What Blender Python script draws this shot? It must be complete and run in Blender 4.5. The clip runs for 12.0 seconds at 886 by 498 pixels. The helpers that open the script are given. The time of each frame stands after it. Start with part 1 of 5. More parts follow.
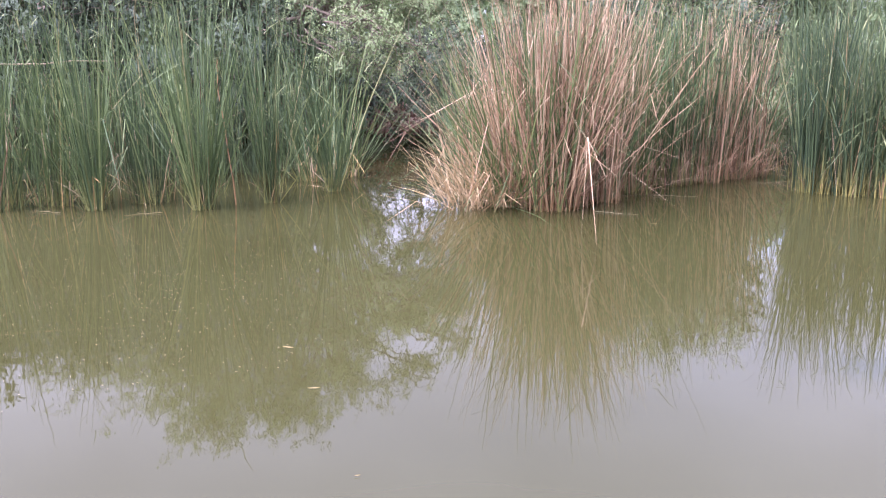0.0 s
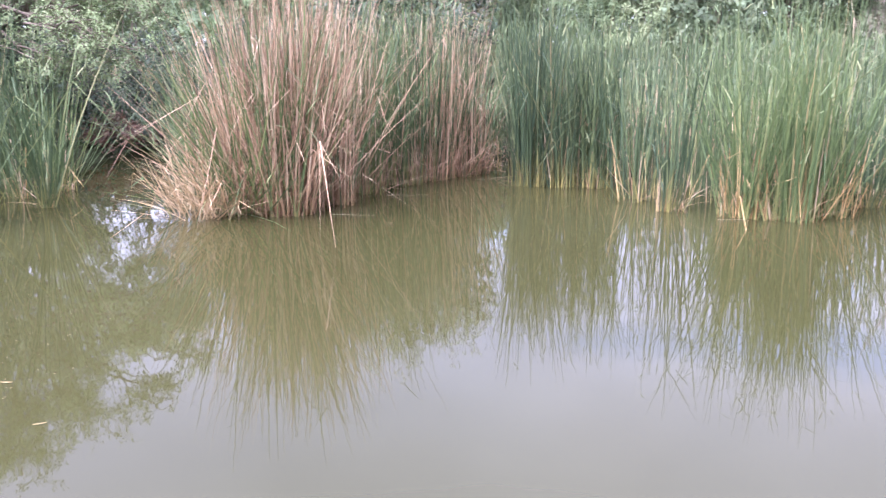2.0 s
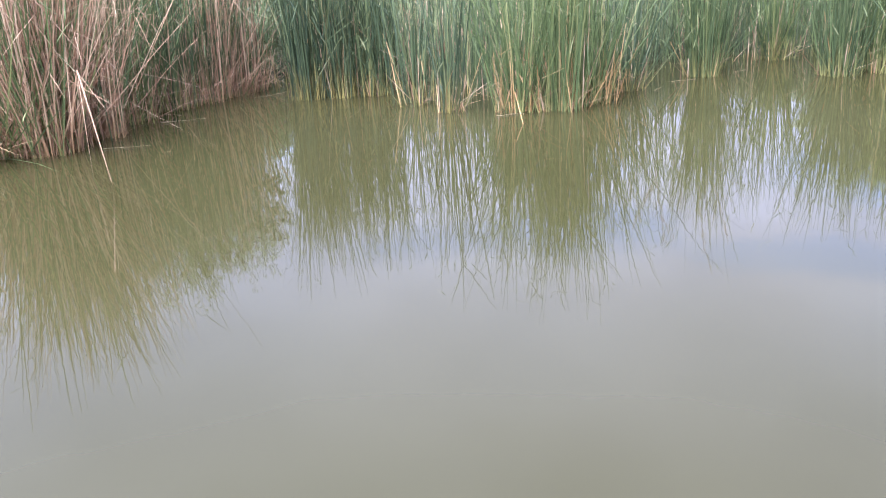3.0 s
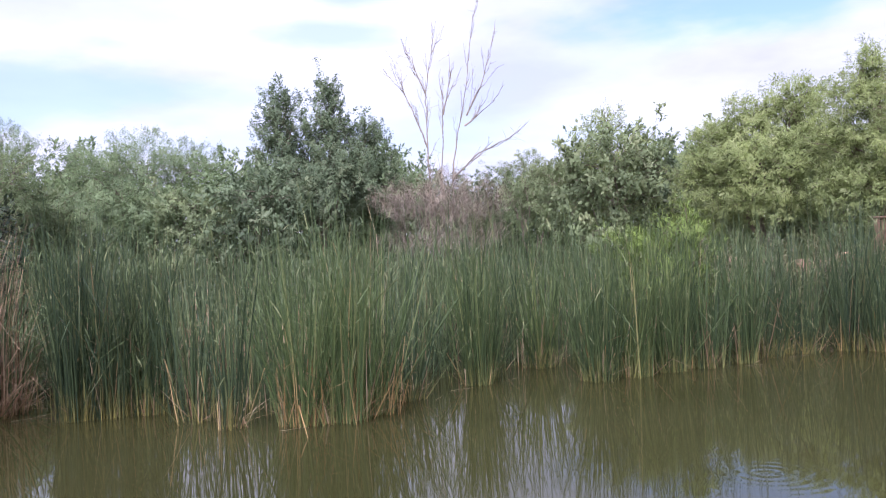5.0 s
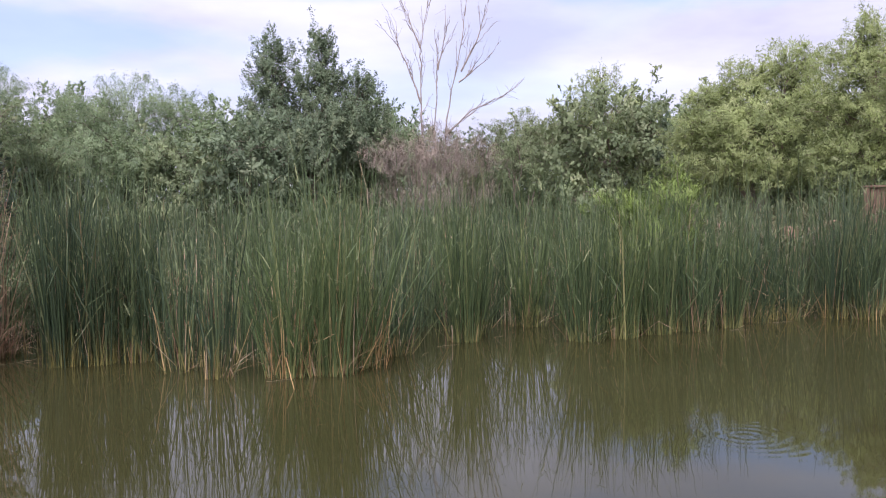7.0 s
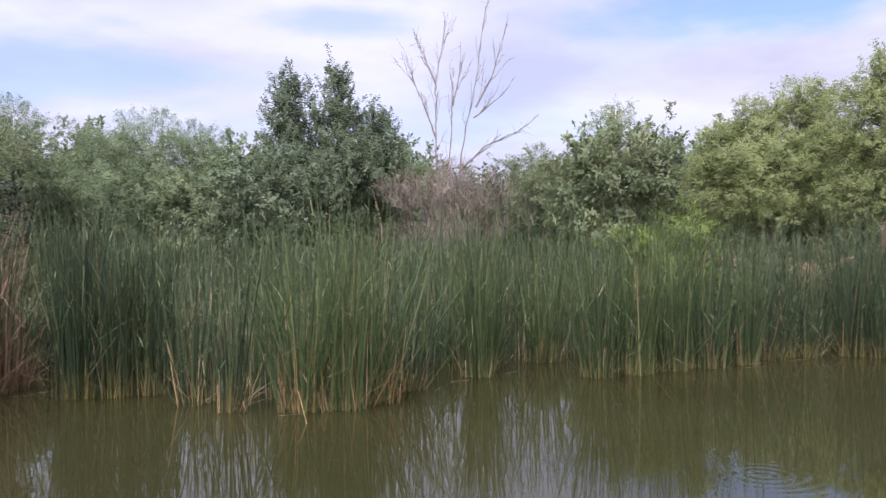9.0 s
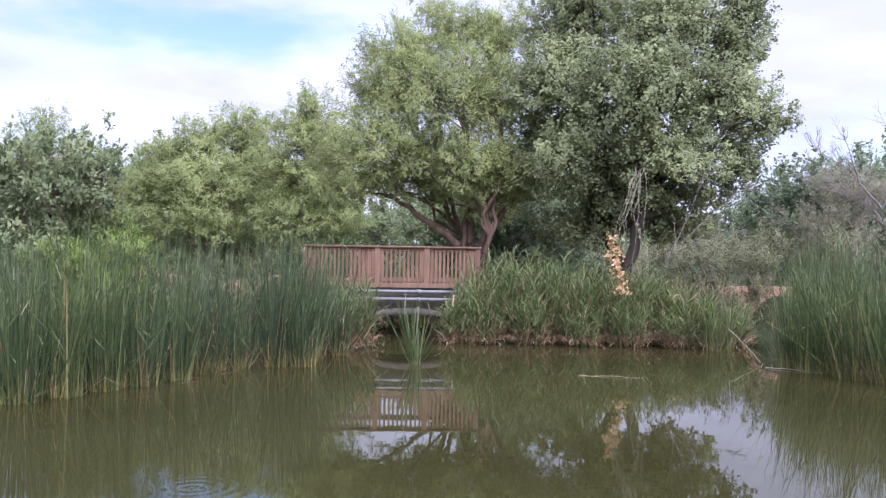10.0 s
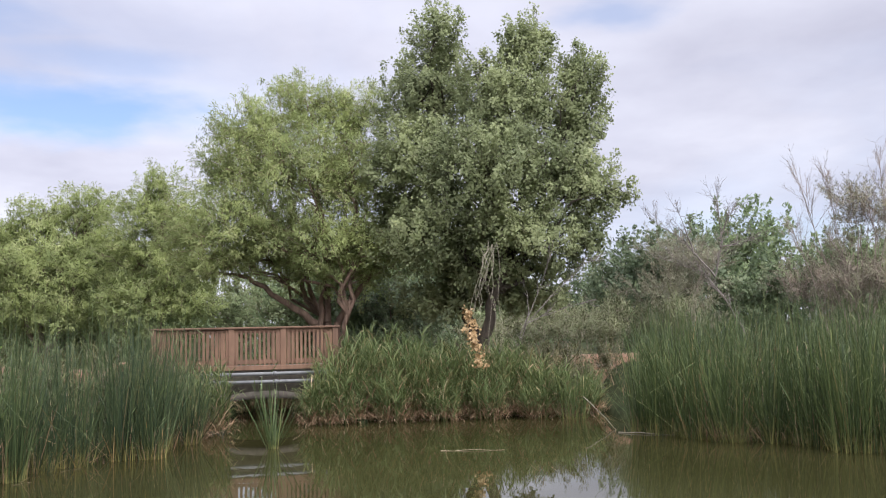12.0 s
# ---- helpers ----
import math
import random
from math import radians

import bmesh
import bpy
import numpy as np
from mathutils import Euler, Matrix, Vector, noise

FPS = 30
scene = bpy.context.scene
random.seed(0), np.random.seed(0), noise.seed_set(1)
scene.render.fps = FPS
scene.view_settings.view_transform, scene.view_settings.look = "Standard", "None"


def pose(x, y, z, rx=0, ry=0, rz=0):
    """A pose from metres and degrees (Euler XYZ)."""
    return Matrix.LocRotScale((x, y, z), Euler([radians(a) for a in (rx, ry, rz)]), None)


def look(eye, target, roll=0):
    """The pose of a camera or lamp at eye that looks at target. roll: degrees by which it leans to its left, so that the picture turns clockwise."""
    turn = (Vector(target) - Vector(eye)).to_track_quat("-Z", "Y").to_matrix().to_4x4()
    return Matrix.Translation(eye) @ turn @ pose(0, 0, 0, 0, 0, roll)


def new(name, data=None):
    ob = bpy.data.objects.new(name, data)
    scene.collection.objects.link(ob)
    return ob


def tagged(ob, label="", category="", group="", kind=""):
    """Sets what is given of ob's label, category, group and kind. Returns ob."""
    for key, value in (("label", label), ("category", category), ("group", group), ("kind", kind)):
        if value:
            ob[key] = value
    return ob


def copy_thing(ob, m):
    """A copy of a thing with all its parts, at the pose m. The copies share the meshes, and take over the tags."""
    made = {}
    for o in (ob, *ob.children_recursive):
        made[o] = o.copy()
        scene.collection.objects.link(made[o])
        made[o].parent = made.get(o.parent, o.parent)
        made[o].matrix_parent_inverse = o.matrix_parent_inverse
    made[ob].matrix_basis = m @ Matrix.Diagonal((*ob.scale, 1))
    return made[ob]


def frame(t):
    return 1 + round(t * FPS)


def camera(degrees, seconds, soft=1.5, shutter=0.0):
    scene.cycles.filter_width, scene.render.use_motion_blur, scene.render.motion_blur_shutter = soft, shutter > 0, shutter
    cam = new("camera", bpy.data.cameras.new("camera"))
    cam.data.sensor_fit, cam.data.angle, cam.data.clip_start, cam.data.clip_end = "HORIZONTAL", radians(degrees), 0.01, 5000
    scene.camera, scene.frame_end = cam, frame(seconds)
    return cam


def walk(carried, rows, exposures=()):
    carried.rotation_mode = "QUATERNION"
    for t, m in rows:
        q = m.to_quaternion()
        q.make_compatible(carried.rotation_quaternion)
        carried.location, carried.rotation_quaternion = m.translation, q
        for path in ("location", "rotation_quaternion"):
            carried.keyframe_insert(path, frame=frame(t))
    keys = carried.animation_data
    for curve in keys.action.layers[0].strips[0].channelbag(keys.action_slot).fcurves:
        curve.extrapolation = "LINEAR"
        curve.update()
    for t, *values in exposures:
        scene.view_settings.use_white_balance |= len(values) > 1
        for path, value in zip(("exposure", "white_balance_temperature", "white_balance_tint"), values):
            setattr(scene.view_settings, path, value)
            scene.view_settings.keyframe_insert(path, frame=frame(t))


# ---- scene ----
# ---- camera ----
cam = camera(54.04, 12.0, soft=1.15, shutter=0.1)
EYE = 2.1
walk(cam, [
    (0.0, pose(0, 0, EYE, 76.60, 0.40, -0.00)),
    (0.5, pose(0, 0, EYE, 74.61, 0.05, -2.37)),
    (1.0, pose(0, 0, EYE, 75.07, 0.42, -2.79)),
    (1.5, pose(0, 0, EYE, 76.46, 0.92, -6.86)),
    (2.0, pose(0, 0, EYE, 76.76, 0.23, -17.48)),
    (2.5, pose(0, 0, EYE, 71.93, 1.89, -28.02)),
    (2.7, pose(0, 0, EYE, 70.48, 2.22, -30.33)),
    (4.3, pose(0, 0, EYE, 81.17, 3.44, -38.52)),
    (4.5, pose(0, 0, EYE, 84.35, 2.92, -40.70)),
    (5.0, pose(0, 0, EYE, 90.31, 2.56, -46.41)),
    (5.5, pose(0, 0, EYE, 92.46, 1.89, -49.29)),
    (6.0, pose(0, 0, EYE, 89.76, 1.27, -48.28)),
    (6.5, pose(0, 0, EYE, 88.60, 0.65, -47.79)),
    (7.0, pose(0, 0, EYE, 87.44, 0.89, -47.04)),
    (7.2, pose(0, 0, EYE, 87.07, 0.83, -46.47)),
    (8.8, pose(0, 0, EYE, 89.60, 1.00, -43.85)),
    (9.0, pose(0, 0, EYE, 89.73, 0.57, -46.11)),
    (9.5, pose(0, 0, EYE, 90.43, -0.94, -67.31)),
    (10.0, pose(0, 0, EYE, 90.91, -0.87, -82.06)),
    (10.5, pose(0, 0, EYE, 92.72, 0.89, -85.87)),
    (11.0, pose(0, 0, EYE, 94.65, 1.80, -88.94)),
    (11.5, pose(0, 0, EYE, 96.18, 1.75, -90.83)),
    (12.0, pose(0, 0, EYE, 95.93, 1.35, -91.35)),
], exposures=[(0.0, 2.25, 5500, 36), (0.5, 2.42, 5500, 36), (2.0, 2.42, 5350, 35), (2.7, 2.3, 5350, 30), (4.3, 2.05, 5300, 28), (4.6, 1.8, 5300, 28), (5.2, 0.72, 5700, 27), (6.5, 0.66, 5750, 28), (7.2, 0.73, 5800, 28), (9.3, 0.62, 5750, 27), (10.0, 0.98, 5450, 28), (10.6, 0.98, 5450, 29), (11.2, 0.74, 5800, 22), (12.0, 0.62, 6050, 17)])

# ---- world, sun ----
SUN_AZ, SUN_EL = -115.0, 50.0
world = bpy.data.worlds.new("sky")
scene.world = world
world.use_nodes = True
wn, wl = world.node_tree.nodes, world.node_tree.links
wn.clear()
w_out = wn.new("ShaderNodeOutputWorld")
w_sky = wn.new("ShaderNodeTexSky")
w_sky.sky_type, w_sky.sun_disc = "NISHITA", False
w_sky.sun_elevation, w_sky.sun_rotation = radians(SUN_EL), radians(SUN_AZ)
w_sky.air_density, w_sky.dust_density = 1.0, 1.5
w_bg_sky = wn.new("ShaderNodeBackground")
w_bg_sky.inputs["Strength"].default_value = 0.122
wl.new(w_sky.outputs[0], w_bg_sky.inputs["Color"])
# thin bright cloud over the blue, laid on a flat layer overhead
w_tc = wn.new("ShaderNodeTexCoord")
w_sep = wn.new("ShaderNodeSeparateXYZ")
wl.new(w_tc.outputs["Generated"], w_sep.inputs[0])
w_up = wn.new("ShaderNodeMath")
w_up.operation, w_up.inputs[1].default_value = "MAXIMUM", 0.0
wl.new(w_sep.outputs["Z"], w_up.inputs[0])
w_add = wn.new("ShaderNodeMath")
w_add.operation, w_add.inputs[1].default_value = "ADD", 0.12
wl.new(w_up.outputs[0], w_add.inputs[0])
w_div = []
for axis in ("X", "Y"):
    n = wn.new("ShaderNodeMath")
    n.operation = "DIVIDE"
    wl.new(w_sep.outputs[axis], n.inputs[0])
    wl.new(w_add.outputs[0], n.inputs[1])
    w_div.append(n)
w_com = wn.new("ShaderNodeCombineXYZ")
wl.new(w_div[0].outputs[0], w_com.inputs["X"])
wl.new(w_div[1].outputs[0], w_com.inputs["Y"])
w_com.inputs["Z"].default_value = 3.7
w_noise = wn.new("ShaderNodeTexNoise")
w_noise.inputs["Scale"].default_value = 0.62
w_noise.inputs["Detail"].default_value = 7.0
w_noise.inputs["Roughness"].default_value = 0.52
w_noise.inputs["Distortion"].default_value = 0.35
wl.new(w_com.outputs[0], w_noise.inputs["Vector"])
w_ramp = wn.new("ShaderNodeValToRGB")
w_ramp.color_ramp.elements[0].position, w_ramp.color_ramp.elements[0].color = 0.30, (0.72, 0.72, 0.72, 1)
w_ramp.color_ramp.elements[1].position, w_ramp.color_ramp.elements[1].color = 0.52, (0.98, 0.98, 0.98, 1)
wl.new(w_noise.outputs["Fac"], w_ramp.inputs["Fac"])


def sky_math(op, a, b=None, c=None):
    n = wn.new("ShaderNodeMath")
    n.operation = op
    for i, v in enumerate((a, b, c)):
        if v is None:
            continue
        if isinstance(v, (int, float)):
            n.inputs[i].default_value = v
        else:
            wl.new(v, n.inputs[i])
    return n.outputs[0]


# long blue rifts in the cloud: compass bearing, height over the horizon, half width, half height (degrees), how open
RIFTS = [(22, 10.8, 10, 2.4, 0.65), (40, 14.5, 5, 1.0, 0.55), (41, 18, 6, 2.5, 0.6), (67, 14.2, 12, 1.7, 0.95), (70, 17.5, 5, 0.9, 0.35), (103, 20.5, 3.5, 1.2, 0.5), (58, 19.5, 9, 1.2, 0.45), (30, 19, 8, 1.2, 0.4), (113, 6.2, 7, 1.5, 0.35), (44, 7.5, 16, 1.2, 0.25), (-150, 40, 40, 10, 0.5)]
w_warp = wn.new("ShaderNodeTexNoise")
w_warp.inputs["Scale"].default_value, w_warp.inputs["Detail"].default_value = 9.0, 5.0
w_squash = wn.new("ShaderNodeMapping")
w_squash.inputs["Scale"].default_value = (1.0, 1.0, 3.0)
wl.new(w_tc.outputs["Generated"], w_squash.inputs["Vector"])
wl.new(w_squash.outputs[0], w_warp.inputs["Vector"])
w_jit = sky_math("MULTIPLY", sky_math("SUBTRACT", w_warp.outputs["Fac"], 0.5), 1.9)
w_az = sky_math("MULTIPLY", sky_math("ARCTAN2", w_sep.outputs["X"], w_sep.outputs["Y"]), 180 / math.pi)
w_el = sky_math("MULTIPLY", sky_math("ARCSINE", w_sep.outputs["Z"]), 180 / math.pi)
w_open = 0.0
for az0, el0, half_az, half_el, share in RIFTS:
    u = sky_math("DIVIDE", sky_math("SUBTRACT", w_az, float(az0)), float(half_az))
    v = sky_math("DIVIDE", sky_math("SUBTRACT", w_el, float(el0)), float(half_el))
    d = sky_math("SQRT", sky_math("ADD", sky_math("MULTIPLY", u, u), sky_math("MULTIPLY", v, v)))
    m = wn.new("ShaderNodeMapRange")
    m.interpolation_type = "SMOOTHSTEP"
    m.inputs["From Min"].default_value, m.inputs["From Max"].default_value = 1.45, 0.35
    m.inputs["To Min"].default_value, m.inputs["To Max"].default_value = 0.0, share
    wl.new(sky_math("ADD", d, w_jit), m.inputs["Value"])
    w_open = sky_math("MAXIMUM", m.outputs[0], w_open)
w_cover = sky_math("MULTIPLY", w_ramp.outputs[0], sky_math("SUBTRACT", 1.0, w_open))
w_noise2 = wn.new("ShaderNodeTexNoise")
w_noise2.inputs["Scale"].default_value = 1.3
w_noise2.inputs["Detail"].default_value = 5.0
wl.new(w_com.outputs[0], w_noise2.inputs["Vector"])
w_tone = wn.new("ShaderNodeValToRGB")
w_tone.color_ramp.elements[0].position, w_tone.color_ramp.elements[0].color = 0.32, (0.45, 0.45, 0.495, 1)
w_tone.color_ramp.elements[1].position, w_tone.color_ramp.elements[1].color = 0.62, (0.625, 0.628, 0.655, 1)
wl.new(w_noise2.outputs["Fac"], w_tone.inputs["Fac"])
w_bg_cloud = wn.new("ShaderNodeBackground")
w_bg_cloud.inputs["Strength"].default_value = 1.0
wl.new(w_tone.outputs[0], w_bg_cloud.inputs["Color"])
# the cloud is brightest overhead, and a greyer bank of it lies in the east
w_top = wn.new("ShaderNodeMapRange")
w_top.interpolation_type = "SMOOTHSTEP"
w_top.inputs["From Min"].default_value, w_top.inputs["From Max"].default_value = 34.0, 75.0
w_top.inputs["To Min"].default_value, w_top.inputs["To Max"].default_value = 1.0, 2.9
wl.new(w_el, w_top.inputs["Value"])
w_bank = wn.new("ShaderNodeMapRange")
w_bank.interpolation_type = "SMOOTHSTEP"
w_bank.inputs["From Min"].default_value, w_bank.inputs["From Max"].default_value = 88.0, 112.0
w_bank.inputs["To Min"].default_value, w_bank.inputs["To Max"].default_value = 1.0, 0.90
wl.new(w_az, w_bank.inputs["Value"])
wl.new(sky_math("MULTIPLY", w_top.outputs[0], w_bank.outputs[0]), w_bg_cloud.inputs["Strength"])
w_mix = wn.new("ShaderNodeMixShader")
wl.new(w_cover, w_mix.inputs[0])
wl.new(w_bg_sky.outputs[0], w_mix.inputs[1])
wl.new(w_bg_cloud.outputs[0], w_mix.inputs[2])
wl.new(w_mix.outputs[0], w_out.inputs["Surface"])

sun = new("sun", bpy.data.lights.new("sun", "SUN"))
sun.data.energy, sun.data.angle, sun.data.color = 3.7, radians(60), (1.0, 0.97, 0.93)
sun_way = Vector((math.sin(radians(SUN_AZ)) * math.cos(radians(SUN_EL)), math.cos(radians(SUN_AZ)) * math.cos(radians(SUN_EL)), math.sin(radians(SUN_EL))))
sun.matrix_world = look(sun_way * 60, (0, 0, 0))


# ---- materials ----
def mat_nodes(name):
    m = bpy.data.materials.new(name)
    m.use_nodes = True
    return m, m.node_tree.nodes, m.node_tree.links, m.node_tree.nodes["Principled BSDF"]


def ramp_of(nodes, stops):
    r = nodes.new("ShaderNodeValToRGB")
    while len(r.color_ramp.elements) < len(stops):
        r.color_ramp.elements.new(0.5)
    for e, (p, c) in zip(r.color_ramp.elements, stops):
        e.position, e.color = p, (*c, 1)
    return r


def mix_colour(nodes, links, a, b, fac, mode="MIX", amount=1.0):
    n = nodes.new("ShaderNodeMix")
    n.data_type, n.blend_type = "RGBA", mode
    links.new(a, n.inputs["A"])
    links.new(b, n.inputs["B"])
    if fac is None:
        n.inputs["Factor"].default_value = amount
    else:
        links.new(fac, n.inputs["Factor"])
    return n.outputs["Result"]


def leaf_material(name, stops, base=None, rough=0.55, through_light=0.25, vary=0.0, tufts=False):
    """Leaf colours that vary from leaf to leaf; base: the colour of the foot of a blade."""
    m, nodes, links, bsdf = mat_nodes(name)
    geo = nodes.new("ShaderNodeNewGeometry")
    col = ramp_of(nodes, stops)
    if tufts:
        # leaves of one spray are nearly of one colour
        spray = nodes.new("ShaderNodeAttribute")
        spray.attribute_name = "along"
        blend = nodes.new("ShaderNodeMix")
        blend.inputs["Factor"].default_value = 0.3
        links.new(spray.outputs["Fac"], blend.inputs["A"])
        links.new(geo.outputs["Random Per Island"], blend.inputs["B"])
        links.new(blend.outputs["Result"], col.inputs["Fac"])
    else:
        links.new(geo.outputs["Random Per Island"], col.inputs["Fac"])
    out = col.outputs[0]
    tex = nodes.new("ShaderNodeTexNoise")
    tex.inputs["Scale"].default_value, tex.inputs["Detail"].default_value = 0.7, 3.0
    obc = nodes.new("ShaderNodeTexCoord")
    links.new(obc.outputs["Object"], tex.inputs["Vector"])
    tone = ramp_of(nodes, [(0.3, (0.72, 0.74, 0.72)), (0.7, (1.25, 1.22, 1.15))])
    links.new(tex.outputs["Fac"], tone.inputs["Fac"])
    out = mix_colour(nodes, links, out, tone.outputs[0], None, "MULTIPLY")
    if vary:
        # each clump a little yellower or bluer, lighter or darker than the next
        info = nodes.new("ShaderNodeObjectInfo")
        shift = ramp_of(nodes, [(0.0, (1 - vary, 1 - 0.75 * vary, 1 - 0.7 * vary)), (1.0, (1 + 1.2 * vary, 1 + vary, 1.0))])
        links.new(info.outputs["Random"], shift.inputs["Fac"])
        out = mix_colour(nodes, links, out, shift.outputs[0], None, "MULTIPLY")
    if base:
        at = nodes.new("ShaderNodeAttribute")
        at.attribute_name = "along"
        foot = ramp_of(nodes, [(0.0, (1, 1, 1)), (0.07, (0.75, 0.75, 0.75)), (0.22, (0, 0, 0))])
        links.new(at.outputs["Fac"], foot.inputs["Fac"])
        rgb = nodes.new("ShaderNodeRGB")
        rgb.outputs[0].default_value = (*base, 1)
        some = nodes.new("ShaderNodeMapRange")
        some.inputs["From Min"].default_value, some.inputs["From Max"].default_value = 0.15, 0.9
        links.new(geo.outputs["Random Per Island"], some.inputs["Value"])
        part_of = nodes.new("ShaderNodeMath")
        part_of.operation = "MULTIPLY"
        links.new(foot.outputs[0], part_of.inputs[0])
        links.new(some.outputs[0], part_of.inputs[1])
        out = mix_colour(nodes, links, out, rgb.outputs[0], part_of.outputs[0])
    links.new(out, bsdf.inputs["Base Color"])
    bsdf.inputs["Roughness"].default_value = rough
    bsdf.inputs["Specular IOR Level"].default_value = 0.25
    if through_light:
        tr = nodes.new("ShaderNodeBsdfTranslucent")
        links.new(out, tr.inputs["Color"])
        mx = nodes.new("ShaderNodeMixShader")
        mx.inputs[0].default_value = through_light
        links.new(bsdf.outputs[0], mx.inputs[1])
        links.new(tr.outputs[0], mx.inputs[2])
        links.new(mx.outputs[0], nodes["Material Output"].inputs["Surface"])
    return m


def rough_material(name, dark, light, scale=6.0, rough=0.85, bump=0.4, stretch=(1, 1, 1), detail=6.0, per_object=0.0, gloss=0.5):
    """Grainy matt surface between two colours, at two scales; stretch squeezes the grain along an axis."""
    m, nodes, links, bsdf = mat_nodes(name)
    tc = nodes.new("ShaderNodeTexCoord")
    mp = nodes.new("ShaderNodeMapping")
    mp.inputs["Scale"].default_value = stretch
    links.new(tc.outputs["Object"], mp.inputs["Vector"])
    fine = nodes.new("ShaderNodeTexNoise")
    fine.inputs["Scale"].default_value, fine.inputs["Detail"].default_value = scale, detail
    links.new(mp.outputs[0], fine.inputs["Vector"])
    coarse = nodes.new("ShaderNodeTexNoise")
    coarse.inputs["Scale"].default_value, coarse.inputs["Detail"].default_value = scale * 0.14, 3.0
    links.new(tc.outputs["Object"], coarse.inputs["Vector"])
    col = ramp_of(nodes, [(0.3, dark), (0.7, light)])
    links.new(fine.outputs["Fac"], col.inputs["Fac"])
    tone = ramp_of(nodes, [(0.3, (0.75, 0.75, 0.75)), (0.7, (1.15, 1.15, 1.15))])
    links.new(coarse.outputs["Fac"], tone.inputs["Fac"])
    out = mix_colour(nodes, links, col.outputs[0], tone.outputs[0], None, "MULTIPLY")
    if per_object:
        info = nodes.new("ShaderNodeObjectInfo")
        vary = ramp_of(nodes, [(0.0, (1 - per_object,) * 3), (1.0, (1 + per_object,) * 3)])
        links.new(info.outputs["Random"], vary.inputs["Fac"])
        out = mix_colour(nodes, links, out, vary.outputs[0], None, "MULTIPLY")
    links.new(out, bsdf.inputs["Base Color"])
    bsdf.inputs["Roughness"].default_value, bsdf.inputs["Specular IOR Level"].default_value = rough, gloss
    bp = nodes.new("ShaderNodeBump")
    bp.inputs["Strength"].default_value, bp.inputs["Distance"].default_value = bump, 0.02
    links.new(fine.outputs["Fac"], bp.inputs["Height"])
    links.new(bp.outputs[0], bsdf.inputs["Normal"])
    return m


def water_material():
    m, nodes, links, bsdf = mat_nodes("pond_water")
    tc = nodes.new("ShaderNodeTexCoord")
    murk = nodes.new("ShaderNodeTexNoise")
    murk.inputs["Scale"].default_value, murk.inputs["Detail"].default_value = 0.25, 4.0
    links.new(tc.outputs["Object"], murk.inputs["Vector"])
    col = ramp_of(nodes, [(0.35, (0.0270, 0.0258, 0.0085)), (0.65, (0.0335, 0.0320, 0.0115))])
    links.new(murk.outputs["Fac"], col.inputs["Fac"])
    links.new(col.outputs[0], bsdf.inputs["Base Color"])
    bsdf.inputs["Roughness"].default_value, bsdf.inputs["IOR"].default_value = 0.02, 1.33
    # two sizes of faint ripple
    heights = []
    for scale, amount in ((2.6, 1.0), (6.5, 0.16)):
        n = nodes.new("ShaderNodeTexNoise")
        n.inputs["Scale"].default_value, n.inputs["Detail"].default_value = scale, 2.0
        links.new(tc.outputs["Object"], n.inputs["Vector"])
        k = nodes.new("ShaderNodeMath")
        k.operation, k.inputs[1].default_value = "MULTIPLY", amount
        links.new(n.outputs["Fac"], k.inputs[0])
        heights.append(k)
    s = nodes.new("ShaderNodeMath")
    links.new(heights[0].outputs[0], s.inputs[0])
    links.new(heights[1].outputs[0], s.inputs[1])
    total = s
    for cx, cy, reach, k in RINGS:
        # rings spreading from where something touched the water
        far = nodes.new("ShaderNodeVectorMath")
        far.operation, far.inputs[1].default_value = "DISTANCE", (cx, cy, 0)
        links.new(tc.outputs["Object"], far.inputs[0])
        wave = nodes.new("ShaderNodeMath")
        wave.operation, wave.inputs[1].default_value = "MULTIPLY", k
        links.new(far.outputs["Value"], wave.inputs[0])
        sine = nodes.new("ShaderNodeMath")
        sine.operation = "SINE"
        links.new(wave.outputs[0], sine.inputs[0])
        fade = nodes.new("ShaderNodeMapRange")
        fade.inputs["From Min"].default_value, fade.inputs["From Max"].default_value = 0.1, reach
        fade.inputs["To Min"].default_value, fade.inputs["To Max"].default_value = 0.38, 0.0
        links.new(far.outputs["Value"], fade.inputs["Value"])
        ring = nodes.new("ShaderNodeMath")
        ring.operation = "MULTIPLY"
        links.new(sine.outputs[0], ring.inputs[0])
        links.new(fade.outputs[0], ring.inputs[1])
        both = nodes.new("ShaderNodeMath")
        links.new(total.outputs[0], both.inputs[0])
        links.new(ring.outputs[0], both.inputs[1])
        total = both
    bp = nodes.new("ShaderNodeBump")
    bp.inputs["Strength"].default_value, bp.inputs["Distance"].default_value = 1.0, RIPPLE
    links.new(total.outputs[0], bp.inputs["Height"])
    links.new(bp.outputs[0], bsdf.inputs["Normal"])
    return m


